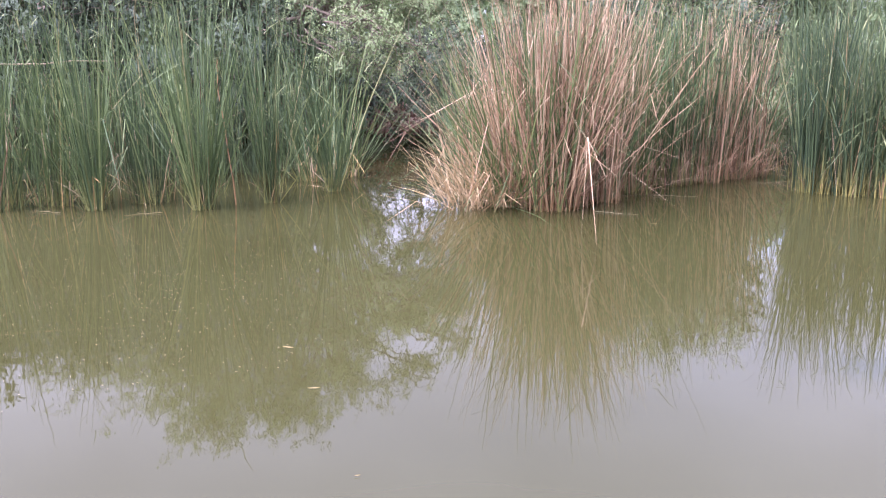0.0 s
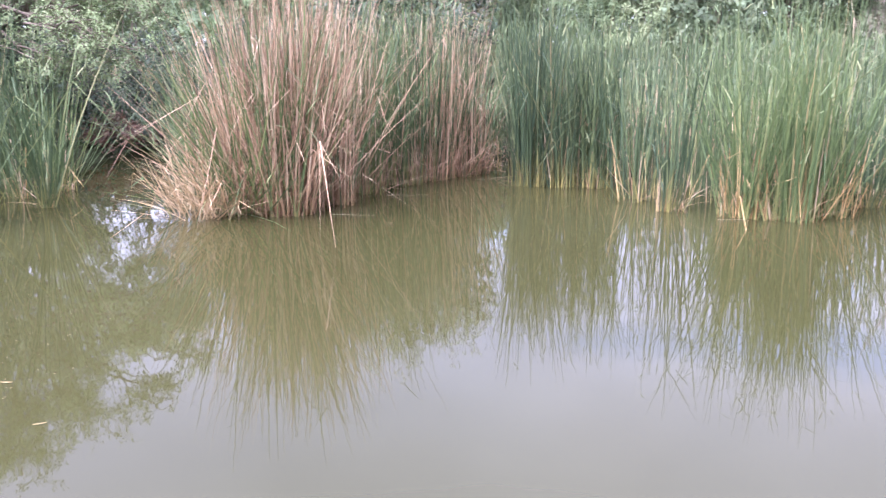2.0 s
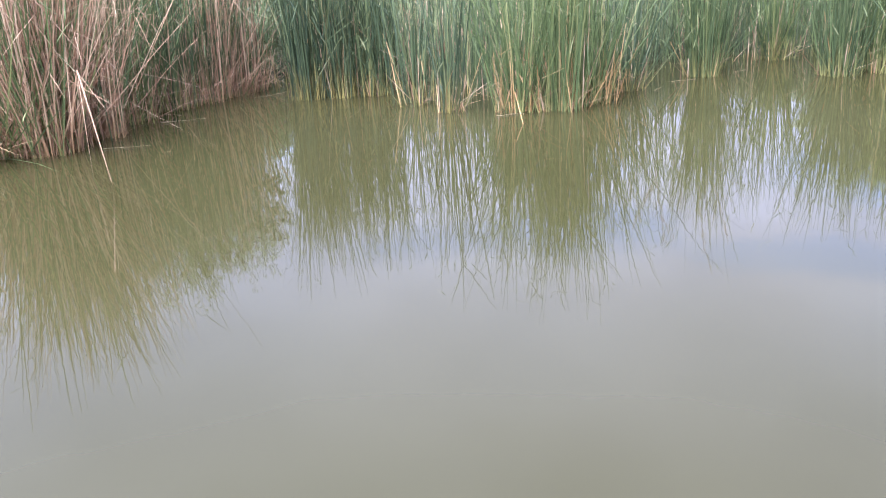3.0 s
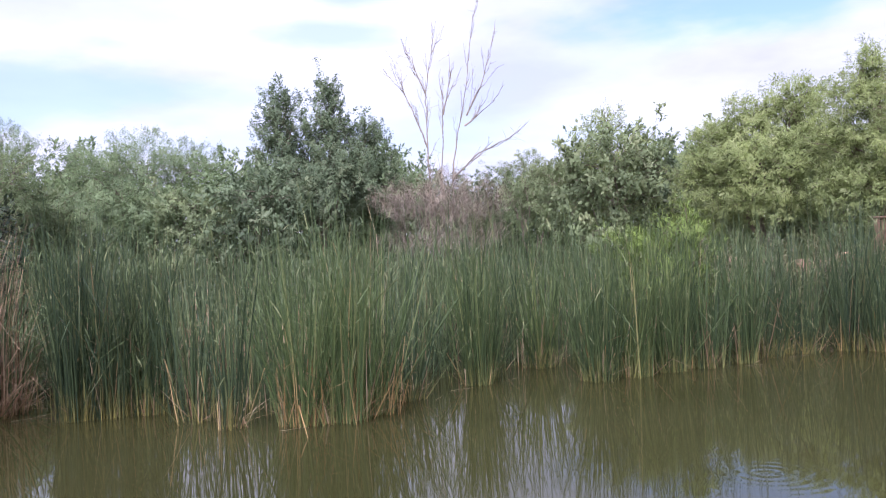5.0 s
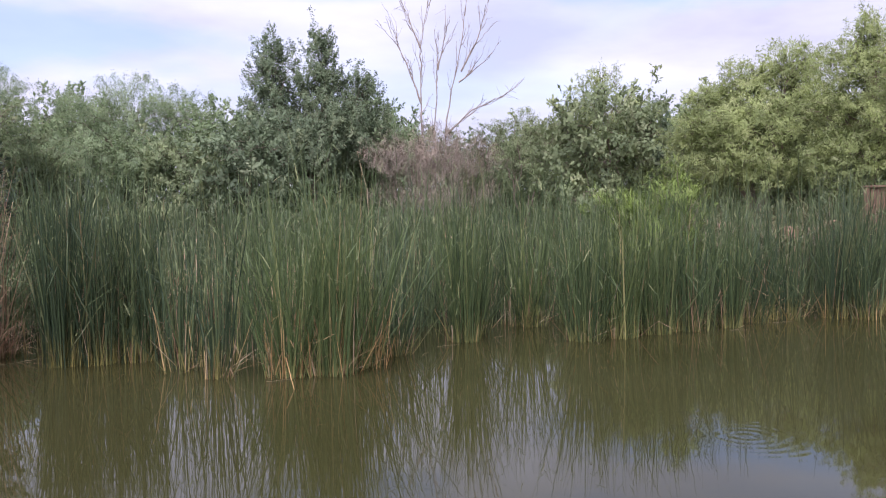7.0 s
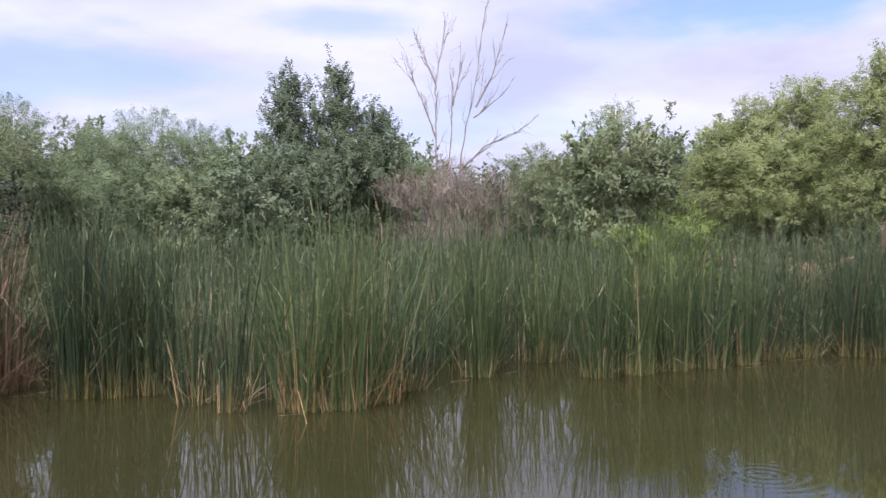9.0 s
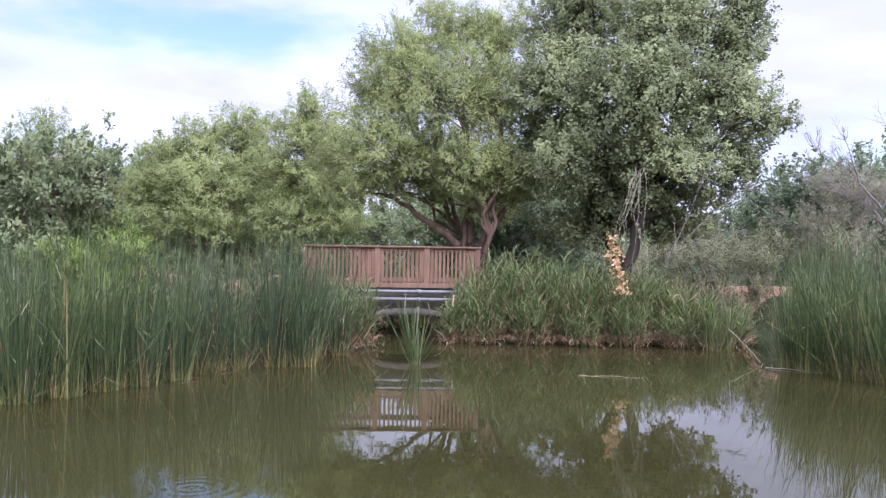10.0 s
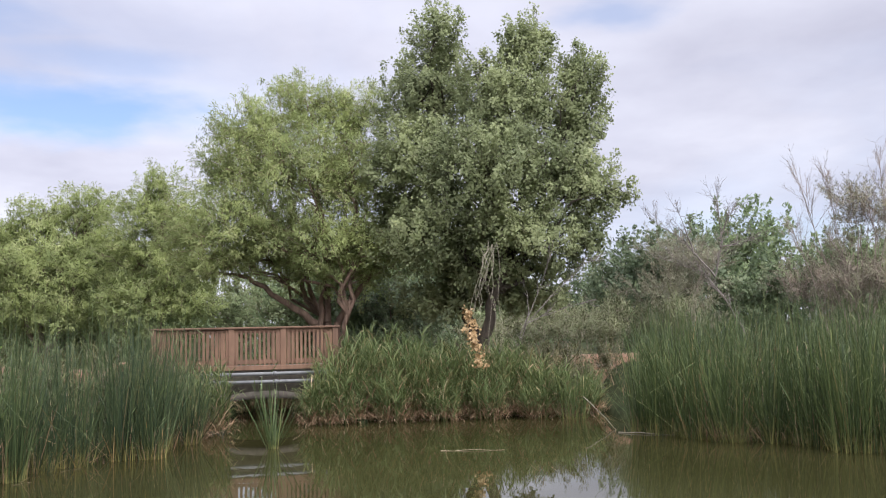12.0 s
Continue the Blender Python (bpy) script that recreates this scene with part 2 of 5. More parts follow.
RIPPLE = 0.0007
RINGS = [(7.6, 3.35, 0.9, 45.0), (8.0, 4.3, 0.8, 40.0)]
M_WATER = water_material()
M_CATTAIL = leaf_material("cattail_leaf", [(0.0, (0.042, 0.065, 0.029)), (0.45, (0.078, 0.111, 0.046)), (0.85, (0.114, 0.153, 0.062)), (0.96, (0.188, 0.210, 0.090)), (0.985, (0.330, 0.248, 0.136))], base=(0.326, 0.297, 0.100), vary=0.17)
M_CATTAIL_YOUNG = leaf_material("young_cattail_leaf", [(0.0, (0.057, 0.085, 0.032)), (0.45, (0.097, 0.136, 0.050)), (0.85, (0.143, 0.184, 0.068)), (0.96, (0.248, 0.247, 0.099)), (0.98, (0.398, 0.294, 0.139))], base=(0.304, 0.294, 0.104), vary=0.08)
M_CATTAIL_DEEP = leaf_material("deep_green_cattail_leaf", [(0.0, (0.033, 0.053, 0.029)), (0.45, (0.060, 0.087, 0.042)), (0.85, (0.092, 0.124, 0.056)), (0.97, (0.164, 0.176, 0.077)), (0.99, (0.381, 0.260, 0.130))], base=(0.354, 0.293, 0.090), vary=0.10)
M_REEDBED = leaf_material("reed_leaf", [(0.0, (0.036, 0.057, 0.027)), (0.5, (0.068, 0.098, 0.043)), (0.88, (0.105, 0.139, 0.059)), (0.98, (0.170, 0.190, 0.084)), (1.0, (0.311, 0.229, 0.136))])
M_PALESTRAW = leaf_material("pale_straw", [(0.0, (0.297, 0.200, 0.106)), (0.6, (0.414, 0.300, 0.170)), (1.0, (0.513, 0.396, 0.246))], through_light=0.2)
M_SCRUB = leaf_material("scrub_leaf", [(0.0, (0.050, 0.072, 0.034)), (0.6, (0.085, 0.112, 0.050)), (0.9, (0.13, 0.145, 0.070)), (1.0, (0.24, 0.20, 0.11))])
# paler than the leaves, so the flecks of light are in the colour
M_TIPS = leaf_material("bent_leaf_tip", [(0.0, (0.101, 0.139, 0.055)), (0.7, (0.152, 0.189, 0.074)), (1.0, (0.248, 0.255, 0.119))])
M_CATTAIL_DRY = leaf_material("dry_cattail_leaf", [(0.0, (0.133, 0.079, 0.050)), (0.35, (0.307, 0.192, 0.116)), (0.75, (0.446, 0.303, 0.192)), (1.0, (0.570, 0.435, 0.292))], base=(0.338, 0.205, 0.087))
M_ORANGESTALK = leaf_material("dead_stalk", [(0.0, (0.262, 0.148, 0.062)), (0.6, (0.399, 0.249, 0.104)), (1.0, (0.524, 0.371, 0.180))], through_light=0.1)
M_CANE = leaf_material("cane_leaf", [(0.0, (0.102, 0.140, 0.053)), (0.6, (0.154, 0.200, 0.074)), (0.9, (0.228, 0.263, 0.114)), (1.0, (0.368, 0.308, 0.149))], base=(0.275, 0.194, 0.101), through_light=0.35)
M_COTTON = leaf_material("cottonwood_leaf", [(0.0, (0.232, 0.269, 0.133)), (0.6, (0.285, 0.325, 0.168)), (1.0, (0.356, 0.388, 0.215))], rough=0.7, through_light=0.48, tufts=True)
M_WILLOW = leaf_material("willow_leaf", [(0.0, (0.222, 0.270, 0.102)), (0.6, (0.307, 0.358, 0.141)), (1.0, (0.427, 0.457, 0.233))], rough=0.65, through_light=0.48, tufts=True)
M_MESQUITE = leaf_material("mesquite_leaf", [(0.0, (0.140, 0.189, 0.103)), (0.6, (0.207, 0.271, 0.134)), (1.0, (0.320, 0.378, 0.204))], through_light=0.45, tufts=True)
# darker copy of the mesquite leaf, to dim the trees by the bay
M_BAYLEAF = leaf_material("dimmed_mesquite_leaf", [(0.0, (0.121, 0.159, 0.072)), (0.6, (0.184, 0.232, 0.106)), (1.0, (0.287, 0.342, 0.170))], through_light=0.35, tufts=True)
M_DARKLEAF = leaf_material("dark_leaf", [(0.0, (0.109, 0.146, 0.085)), (0.6, (0.167, 0.216, 0.121)), (1.0, (0.260, 0.288, 0.171))], through_light=0.40, tufts=True)
# leaf this dark holds the shade behind the bay's cattails
M_DEEPBUSH = leaf_material("shade_toned_leaf", [(0.0, (0.030, 0.046, 0.026)), (0.6, (0.050, 0.070, 0.040)), (1.0, (0.085, 0.105, 0.062))], through_light=0.2, tufts=True)
M_GREYLEAF = leaf_material("grey_green_leaf", [(0.0, (0.148, 0.188, 0.094)), (0.6, (0.228, 0.274, 0.137)), (1.0, (0.343, 0.361, 0.199))], through_light=0.45, tufts=True)
M_LIME = leaf_material("lime_leaf", [(0.0, (0.125, 0.18, 0.035)), (0.6, (0.19, 0.26, 0.055)), (1.0, (0.28, 0.34, 0.09))], tufts=True)
M_SAGE = leaf_material("sage_leaf", [(0.0, (0.114, 0.130, 0.062)), (0.6, (0.176, 0.190, 0.097)), (1.0, (0.255, 0.260, 0.150))], tufts=True)
M_TAMARISK = leaf_material("tamarisk_leaf", [(0.0, (0.155, 0.155, 0.10)), (0.6, (0.235, 0.23, 0.15)), (1.0, (0.31, 0.295, 0.205))], through_light=0.35, tufts=True)
M_DRYLEAF = leaf_material("dead_leaf", [(0.0, (0.302, 0.201, 0.098)), (0.6, (0.420, 0.299, 0.160)), (1.0, (0.521, 0.402, 0.242))])
M_REDLEAF = leaf_material("rusty_leaf", [(0.0, (0.085, 0.044, 0.031)), (0.6, (0.136, 0.072, 0.050)), (1.0, (0.187, 0.121, 0.077))], tufts=True)
M_DEADTWIG = leaf_material("dead_twig", [(0.0, (0.135, 0.108, 0.078)), (0.6, (0.201, 0.160, 0.117)), (1.0, (0.262, 0.216, 0.164))], through_light=0, tufts=True)
M_WEED = leaf_material("weed_leaf", [(0.0, (0.075, 0.085, 0.04)), (0.6, (0.13, 0.13, 0.06)), (1.0, (0.22, 0.17, 0.09))], tufts=True)
M_BARK = rough_material("bark", (0.10, 0.075, 0.055), (0.22, 0.165, 0.12), 9.0, 0.9, 0.8, (1, 1, 0.25))
# bark darkened to carry the shade under the cottonwood's crown
M_SHADEBARK = rough_material("shade_dark_bark", (0.045, 0.036, 0.027), (0.105, 0.084, 0.062), 9.0, 0.9, 0.8, (1, 1, 0.25))
M_REDBARK = rough_material("reddish_bark", (0.115, 0.075, 0.052), (0.25, 0.17, 0.12), 9.0, 0.9, 0.8, (1, 1, 0.25))
M_DEADWOOD = rough_material("bare_wood", (0.197, 0.152, 0.117), (0.344, 0.288, 0.234), 12.0, 0.85, 0.4, (1, 1, 0.25))
M_GREYWOOD = rough_material("grey_dead_wood", (0.14, 0.12, 0.10), (0.26, 0.23, 0.20), 12.0, 0.85, 0.4, (1, 1, 0.25))
M_PALEWOOD = rough_material("weathered_twig", (0.21, 0.185, 0.13), (0.35, 0.31, 0.23), 12.0, 0.85, 0.4)
M_SOIL = rough_material("overgrown_soil", (0.020, 0.027, 0.012), (0.050, 0.056, 0.026), 3.0, 0.95, 0.6, gloss=0.05)
M_REDSOIL = rough_material("red_soil", (0.15, 0.080, 0.048), (0.26, 0.145, 0.088), 4.0, 0.95, 0.6)
M_RAIL = rough_material("stained_timber", (0.123, 0.067, 0.037), (0.191, 0.110, 0.065), 9.0, 0.75, 0.3, (1, 1, 0.15), per_object=0.16)
M_ORANGE = rough_material("orange_sandstone", (0.30, 0.16, 0.09), (0.46, 0.29, 0.18), 6.0, 0.9, 0.5)
M_STRAW = rough_material("straw", (0.20, 0.155, 0.09), (0.33, 0.27, 0.165), 20.0, 0.8, 0.2)
M_DEADFLOAT = rough_material("drifting_leaf", (0.13, 0.095, 0.035), (0.24, 0.18, 0.075), 20.0, 0.8, 0.2)
M_RUSTSTALK = rough_material("rusty_stalk", (0.26, 0.13, 0.06), (0.42, 0.24, 0.12), 20.0, 0.8, 0.2)
M_CONCRETE = rough_material("concrete", (0.090, 0.077, 0.061), (0.150, 0.129, 0.104), 7.0, 0.9, 0.35)
M_PIPE = rough_material("galvanised_pipe", (0.122, 0.126, 0.122), (0.194, 0.198, 0.194), 5.0, 0.65, 0.1)


# ---- mesh helpers ----
rng = np.random.default_rng(7)


def mesh_of(name, verts, quads, mat, along=None, smooth=False, normals=None):
    """A mesh from arrays of corners and of four-sided faces; normals: how each corner is turned to the light."""
    me = bpy.data.meshes.new(name)
    verts, quads = np.asarray(verts, "f4").reshape(-1, 3), np.asarray(quads, "i4").reshape(-1, 4)
    me.vertices.add(len(verts))
    me.vertices.foreach_set("co", verts.ravel())
    me.loops.add(quads.size)
    me.loops.foreach_set("vertex_index", quads.ravel())
    me.polygons.add(len(quads))
    me.polygons.foreach_set("loop_start", np.arange(0, quads.size, 4, dtype="i4"))
    if smooth:
        me.polygons.foreach_set("use_smooth", np.ones(len(quads), bool))
    if along is not None:
        at = me.attributes.new("along", "FLOAT", "POINT")
        at.data.foreach_set("value", np.asarray(along, "f4").ravel())
    me.update(calc_edges=True)
    me.materials.append(mat)
    if normals is not None:
        me.normals_split_custom_set_from_vertices(normals.tolist())
    return me


def under(ob, parent, m=None):
    ob.parent = parent
    if m is not None:
        ob.matrix_basis = m
    return ob


def part(name, bm, material, parent, label=""):
    """Links a bmesh as one mesh object under a thing or a part."""
    me = bpy.data.meshes.new(name)
    bm.to_mesh(me)
    bm.free()
    me.materials.append(material)
    ob = new(name, me)
    ob.parent = parent
    return tagged(ob, label)


def blades(base, h, az, lean, bend, width, seg=4, kink=None, tip=0.12):
    """Long narrow leaves. base (n, 3) feet; h length; az the way they lean; lean and bend in radians; kink: (where, by how much)."""
    n = len(base)
    s_mid = (np.arange(seg) + 0.5) / seg
    th = lean[:, None] + bend[:, None] * s_mid[None, :] ** 1.8
    if kink is not None:
        th = th + np.where(s_mid[None, :] > kink[0][:, None], kink[1][:, None], 0.0)
    th = th + rng.normal(0, 0.035, (n, seg))
    ds = (h / seg)[:, None]
    out = np.concatenate([np.zeros((n, 1)), np.cumsum(np.sin(th) * ds, 1)], 1)
    up = np.concatenate([np.zeros((n, 1)), np.cumsum(np.cos(th) * ds, 1)], 1)
    face = az + rng.uniform(0.5, 2.6, n)
    s = np.arange(seg + 1) / seg
    wide = width[:, None] * 0.5 * np.clip(1.0 - (1 - tip) * s[None, :] ** 2.6, 0.05, 1) * (0.75 + 0.25 * np.minimum(1, s[None, :] * 4))
    cx = base[:, 0:1] + out * np.cos(az)[:, None]
    cy = base[:, 1:2] + out * np.sin(az)[:, None]
    cz = base[:, 2:3] + up
    wx, wy = np.cos(face)[:, None] * wide, np.sin(face)[:, None] * wide
    v = np.stack([np.stack([cx - wx, cy - wy, cz], -1), np.stack([cx + wx, cy + wy, cz], -1)], 2)
    idx = (np.arange(n) * 2 * (seg + 1))[:, None] + 2 * np.arange(seg)[None, :]
    q = np.stack([idx, idx + 1, idx + 3, idx + 2], -1)
    along = np.repeat(np.tile(s, (n, 1))[:, :, None], 2, 2)
    return v.reshape(-1, 3), q.reshape(-1, 4), along.ravel()


def tubes(paths, sides=6):
    """Tapered round branches: each path is a list of (x, y, z, radius)."""
    vs, qs, k = [], [], 0
    for path in paths:
        p = np.asarray(path, float)
        d = np.gradient(p[:, :3], axis=0)
        d /= np.linalg.norm(d, axis=1)[:, None] + 1e-9
        a = np.cross(d, (0.31, 0.93, 0.2))
        a /= np.linalg.norm(a, axis=1)[:, None] + 1e-9
        b = np.cross(d, a)
        ang = np.arange(sides) * 2 * np.pi / sides
        ring = p[:, None, :3] + p[:, 3][:, None, None] * (np.cos(ang)[None, :, None] * a[:, None] + np.sin(ang)[None, :, None] * b[:, None])
        vs.append(ring.reshape(-1, 3))
        i = np.arange(len(p) - 1)[:, None] * sides
        j = np.arange(sides)[None, :]
        q = np.stack([i + j, i + (j + 1) % sides, i + sides + (j + 1) % sides, i + sides + j], -1) + k
        qs.append(q.reshape(-1, 4))
        k += len(p) * sides
    return np.concatenate(vs), np.concatenate(qs)


def limb(a, b, r0, r1, sag=0.0, wobble=0.08, n=7):
    """A crooked branch from a to b."""
    a, b = np.asarray(a, float), np.asarray(b, float)
    t = np.linspace(0, 1, n)[:, None]
    p = a + (b - a) * t
    size = np.linalg.norm(b - a)
    off = rng.normal(0, wobble * size, (n, 3))
    off[0] = off[-1] = 0
    p = p + off * 0.5
    p[:, 2] += sag * size * np.sin(np.pi * t[:, 0])
    r = r0 + (r1 - r0) * t[:, 0] ** 0.8
    return np.concatenate([p, r[:, None]], 1)


def foliage(lobes, count, per, length, wide, droop, spread, scatter, inner, rough, rise):
    """Leafy sprays that grow out of uneven rounded masses: each a curved shoot with side twigs, and leaves along those.
    Lobes: x, y, z, half width, half height. Returns corners, faces, a tone for each spray, normals, and the twigs' two ends."""
    L = np.asarray(lobes, float)
    twigs = 7
    n = max(6, count // (per * twigs))
    share = L[:, 3] ** 1.6 * L[:, 4] ** 0.8
    pick = rng.choice(len(L), n, p=share / share.sum())
    d = rng.normal(0, 1, (n, 3))
    d[:, 2] = np.where((d[:, 2] < -0.4) & (rng.random(n) < 0.55), -d[:, 2], d[:, 2])
    d /= np.linalg.norm(d, axis=1)[:, None]
    ph = pick * 1.7
    lump = 1 + rough * (np.sin(d[:, 0] * 5.1 + ph) * np.sin(d[:, 1] * 4.3 + ph * 2) + 0.6 * np.sin(d[:, 2] * 7.7 + d[:, 0] * 6 + ph))
    r = (1 - (1 - inner) * rng.random(n) ** 2.2) * lump * rng.normal(1, 0.05, n)
    r = np.where(rng.random(n) < 0.07, r * rng.uniform(1.03, 1.12, n), r)
    half = 1.06 * np.stack([L[pick, 3], L[pick, 3], L[pick, 4]], 1)
    end = L[pick, :3] + d * half * r[:, None]
    way = d * 0.75 + rng.normal(0, 0.28, (n, 3)) + np.array([0, 0, rise])
    way /= np.linalg.norm(way, axis=1)[:, None]
    size = np.minimum(1.5 * spread + 0.2, 0.95 * half.min(1)) * rng.uniform(0.6, 1.25, n)
    start = end - way * (size * 0.8)[:, None]
    s = (np.arange(twigs)[None, :] + rng.random((n, twigs))) / twigs
    sag = np.zeros((n, twigs, 3))
    sag[..., 2] = -droop * 0.55 * size[:, None] * s ** 2
    at = start[:, None] + way[:, None] * (size[:, None] * s)[..., None] + sag
    tip = 0.62 * way[:, None] + 0.8 * rng.normal(0, 0.55, (n, twigs, 3)) + np.array([0, 0, 0.25 * rise - 0.55 * droop])
    tip /= np.linalg.norm(tip, axis=2)[..., None]
    reach = (0.62 * size[:, None] * (1.05 - 0.72 * s) * rng.uniform(0.7, 1.2, (n, twigs)))
    a, b = at.reshape(-1, 3), (at + tip * reach[..., None]).reshape(-1, 3)
    k = rng.random((n * twigs, per))
    c = (a[:, None] + (b - a)[:, None] * k[..., None] + rng.normal(0, scatter * 0.6, (n * twigs, per, 3))).reshape(-1, 3)
    m = len(c)
    many = twigs * per
    g = np.repeat(tip.reshape(-1, 3), per, 0) * 0.6 + rng.normal(0, 0.6, (m, 3)) + np.array([0, 0, -droop * 0.7])
    g /= np.linalg.norm(g, axis=1)[:, None]
    out = np.repeat(d, many, 0) * 0.75 + np.array([0, 0, 0.55])
    side = np.cross(g, out + rng.normal(0, 0.45, (m, 3)))
    side /= np.linalg.norm(side, axis=1)[:, None] + 1e-9
    nrm = np.cross(side, g)
    ln = (length * rng.uniform(0.6, 1.25, m))[:, None]
    wd = wide / length * ln * 0.5
    v = np.stack([c, c + g * ln * 0.45 + side * wd + nrm * wd * 0.25, c + g * ln, c + g * ln * 0.45 - side * wd + nrm * wd * 0.25], 1)
    soft = out + np.array([0, 0, 0.15]) + 0.4 * nrm
    soft /= np.linalg.norm(soft, axis=1)[:, None]
    tone = np.clip(rng.normal(0.5, 0.24, n), 0, 1)
    return v.reshape(-1, 3), np.arange(4 * m).reshape(-1, 4), np.repeat(tone, many * 4), np.repeat(soft, 4, 0), np.concatenate([start, a]), np.concatenate([at[:, -1], b])


def leaves(points, out, per, length, wide, droop, spread, scatter):
    """Sprigs of leaves: per leaves along a short twig at each point. Returns corners and faces of the leaves."""
    n = len(points)
    way = out + rng.normal(0, 0.5, (n, 3)) + np.array([0, 0, -droop])
    way /= np.linalg.norm(way, axis=1)[:, None]
    tl = spread * rng.uniform(0.5, 1.3, n)
    s = rng.random((n, per))
    c = points[:, None] + way[:, None] * (s * tl[:, None])[..., None] + rng.normal(0, scatter, (n, per, 3))
    c = c.reshape(-1, 3)
    m = len(c)
    d = np.repeat(way, per, 0) * 0.6 + rng.normal(0, 0.7, (m, 3)) + np.array([0, 0, -droop * 0.7])
    d /= np.linalg.norm(d, axis=1)[:, None]
    face = np.repeat(out, per, 0) * 0.8 + np.array([0, 0, 0.55]) + rng.normal(0, 0.42, (m, 3))
    side = np.cross(d, face)
    side /= np.linalg.norm(side, axis=1)[:, None] + 1e-9
    nrm = np.cross(side, d)
    ln = (length * rng.uniform(0.6, 1.25, m))[:, None]
    wd = wide / length * ln * 0.5
    v = np.stack([c, c + d * ln * 0.45 + side * wd + nrm * wd * 0.25, c + d * ln, c + d * ln * 0.45 - side * wd + nrm * wd * 0.25], 1)
    return v.reshape(-1, 3), np.arange(4 * m).reshape(-1, 4)


def thin_twigs(a, b, r):
    """Straight three-sided twigs from points a to b."""
    n = len(a)
    d = b - a
    d /= np.linalg.norm(d, axis=1)[:, None] + 1e-9
    u = np.cross(d, (0.3, 0.8, 0.5))
    u /= np.linalg.norm(u, axis=1)[:, None] + 1e-9
    w = np.cross(d, u)
    ring = [u * r, (-0.5 * u + 0.87 * w) * r, (-0.5 * u - 0.87 * w) * r]
    v = np.stack([a + k for k in ring] + [b + k * 0.35 for k in ring], 1).reshape(-1, 3)
    i = (np.arange(n) * 6)[:, None]
    q = np.stack([np.concatenate([i + k, i + (k + 1) % 3, i + 3 + (k + 1) % 3, i + 3 + k], 1) for k in range(3)], 1)
    return v, q.reshape(-1, 4)


def tree(name, base, lobes, label, leaf_mat, count, per=8, length=0.08, wide=0.06, droop=0.3, spread=0.3, scatter=0.06, trunks=1, trunk_r=0.16, bark=None,
         category="tree", group="", fork=0.25, inner=0.35, ground=1.2, rough=0.28, twigs=0.35, lean=0.0, boughs=(), rise=0.35):
    """A tree with trunk, limbs to every mass of the crown, twigs, and a crown of single leaves. Lobes are offsets from base in plan, and heights."""
    top = tagged(new(name), label, category, group)
    top.location = (base[0], base[1], ground)
    L = np.array(lobes, float)
    L[:, 2] -= ground
    bark = bark or M_BARK
    tall = (L[:, 2] + L[:, 4]).max()
    paths = []
    feet = [(rng.normal(0, 0.18) * (trunks > 1), rng.normal(0, 0.18) * (trunks > 1), -0.25) for _ in range(trunks)]
    forks = []
    for i, f in enumerate(feet):
        a = 2 * np.pi * i / trunks + 0.6
        reach = (0.10 * tall if trunks > 1 else lean)
        e = (f[0] + reach * np.cos(a), f[1] + reach * np.sin(a), fork * tall)
        paths.append(limb(f, e, trunk_r * (1 if trunks == 1 else 0.7), trunk_r * 0.55, 0, 0.05, 8))
        forks.append(np.array(e))
    for l in L:
        f = min(forks, key=lambda k: np.linalg.norm(k[:2] - l[:2]))
        r0 = trunk_r * (0.10 + 0.42 * min(1, l[3] / 1.5))
        main = limb(f, l[:3] + (0, 0, 0.3 * l[4]), r0, r0 * 0.22, 0.10, 0.09, 9)
        paths.append(main)
        for _ in range(6):
            k = rng.integers(3, 9)
            d = rng.normal(0, 1, 3)
            d /= np.linalg.norm(d)
            d[2] = abs(d[2]) * 0.7 - 0.15
            e = l[:3] + d * (l[3], l[3], l[4]) * rng.uniform(0.7, 1.0)
            paths.append(limb(main[k, :3], e, main[k, 3] * 0.6, 0.008, 0.06, 0.10, 6))
    for r0, *chain in boughs:
        c = [np.array(k, float) - (base[0], base[1], ground) for k in chain]
        for i in range(len(c) - 1):
            a, b = r0 * (1 - i / len(c)), r0 * (1 - (i + 1) / len(c))
            paths.append(limb(c[i], c[i + 1], a, b, 0.02, 0.03, 7))
    v, q = tubes(paths, 7)
    under(new("trunk", mesh_of("trunk", v, q, bark, smooth=True)), top)
    v, q, tone, nrm, a, b = foliage(L, count, per, length, wide, droop, spread, scatter, inner, rough, rise)
    tagged(under(new("crown", mesh_of("crown", v, q, leaf_mat, tone, normals=nrm)), top), kind="stuff")
    if twigs:
        k = rng.random(len(a)) < twigs
        v, q = thin_twigs(a[k], b[k], 0.006)
        tagged(under(new("branchwork", mesh_of("branchwork", v, q, bark)), top), kind="stuff")
    return top

# ---- ground and water ----
SHORE = [(-180, 2.5), (-110, 3.0), (-75, 6.0), (-60, 9.5), (-27.5, 13.6), (-15.7, 12.9), (-10, 13.4), (-7.3, 14.0), (-5, 16.0), (-1.7, 18.0), (0.0, 17.0), (2.0, 12.5),
         (6.6, 11.2), (11.3, 13.0), (14.5, 13.7), (20.3, 14.8), (24.4, 13.4), (27, 13.4), (32.7, 11.8), (40.2, 11.6), (46.4, 14.0), (53.4, 15.5), (61.2, 15.3),
         (67.7, 18.2), (71.7, 18.2), (75.5, 21.2), (77.3, 24), (78.3, 27.5), (83.7, 27.5), (84.6, 23.2), (91, 23.0), (99.6, 23.2), (101.3, 25.5), (102.7, 21), (108.9, 18.6),
         (117.5, 17.2), (130, 14), (150, 6), (180, 2.5)]
SH_A, SH_R = np.array([a for a, r in SHORE], float), np.array([r for a, r in SHORE], float)


def shore(az):
    return np.interp(az, SH_A, SH_R)


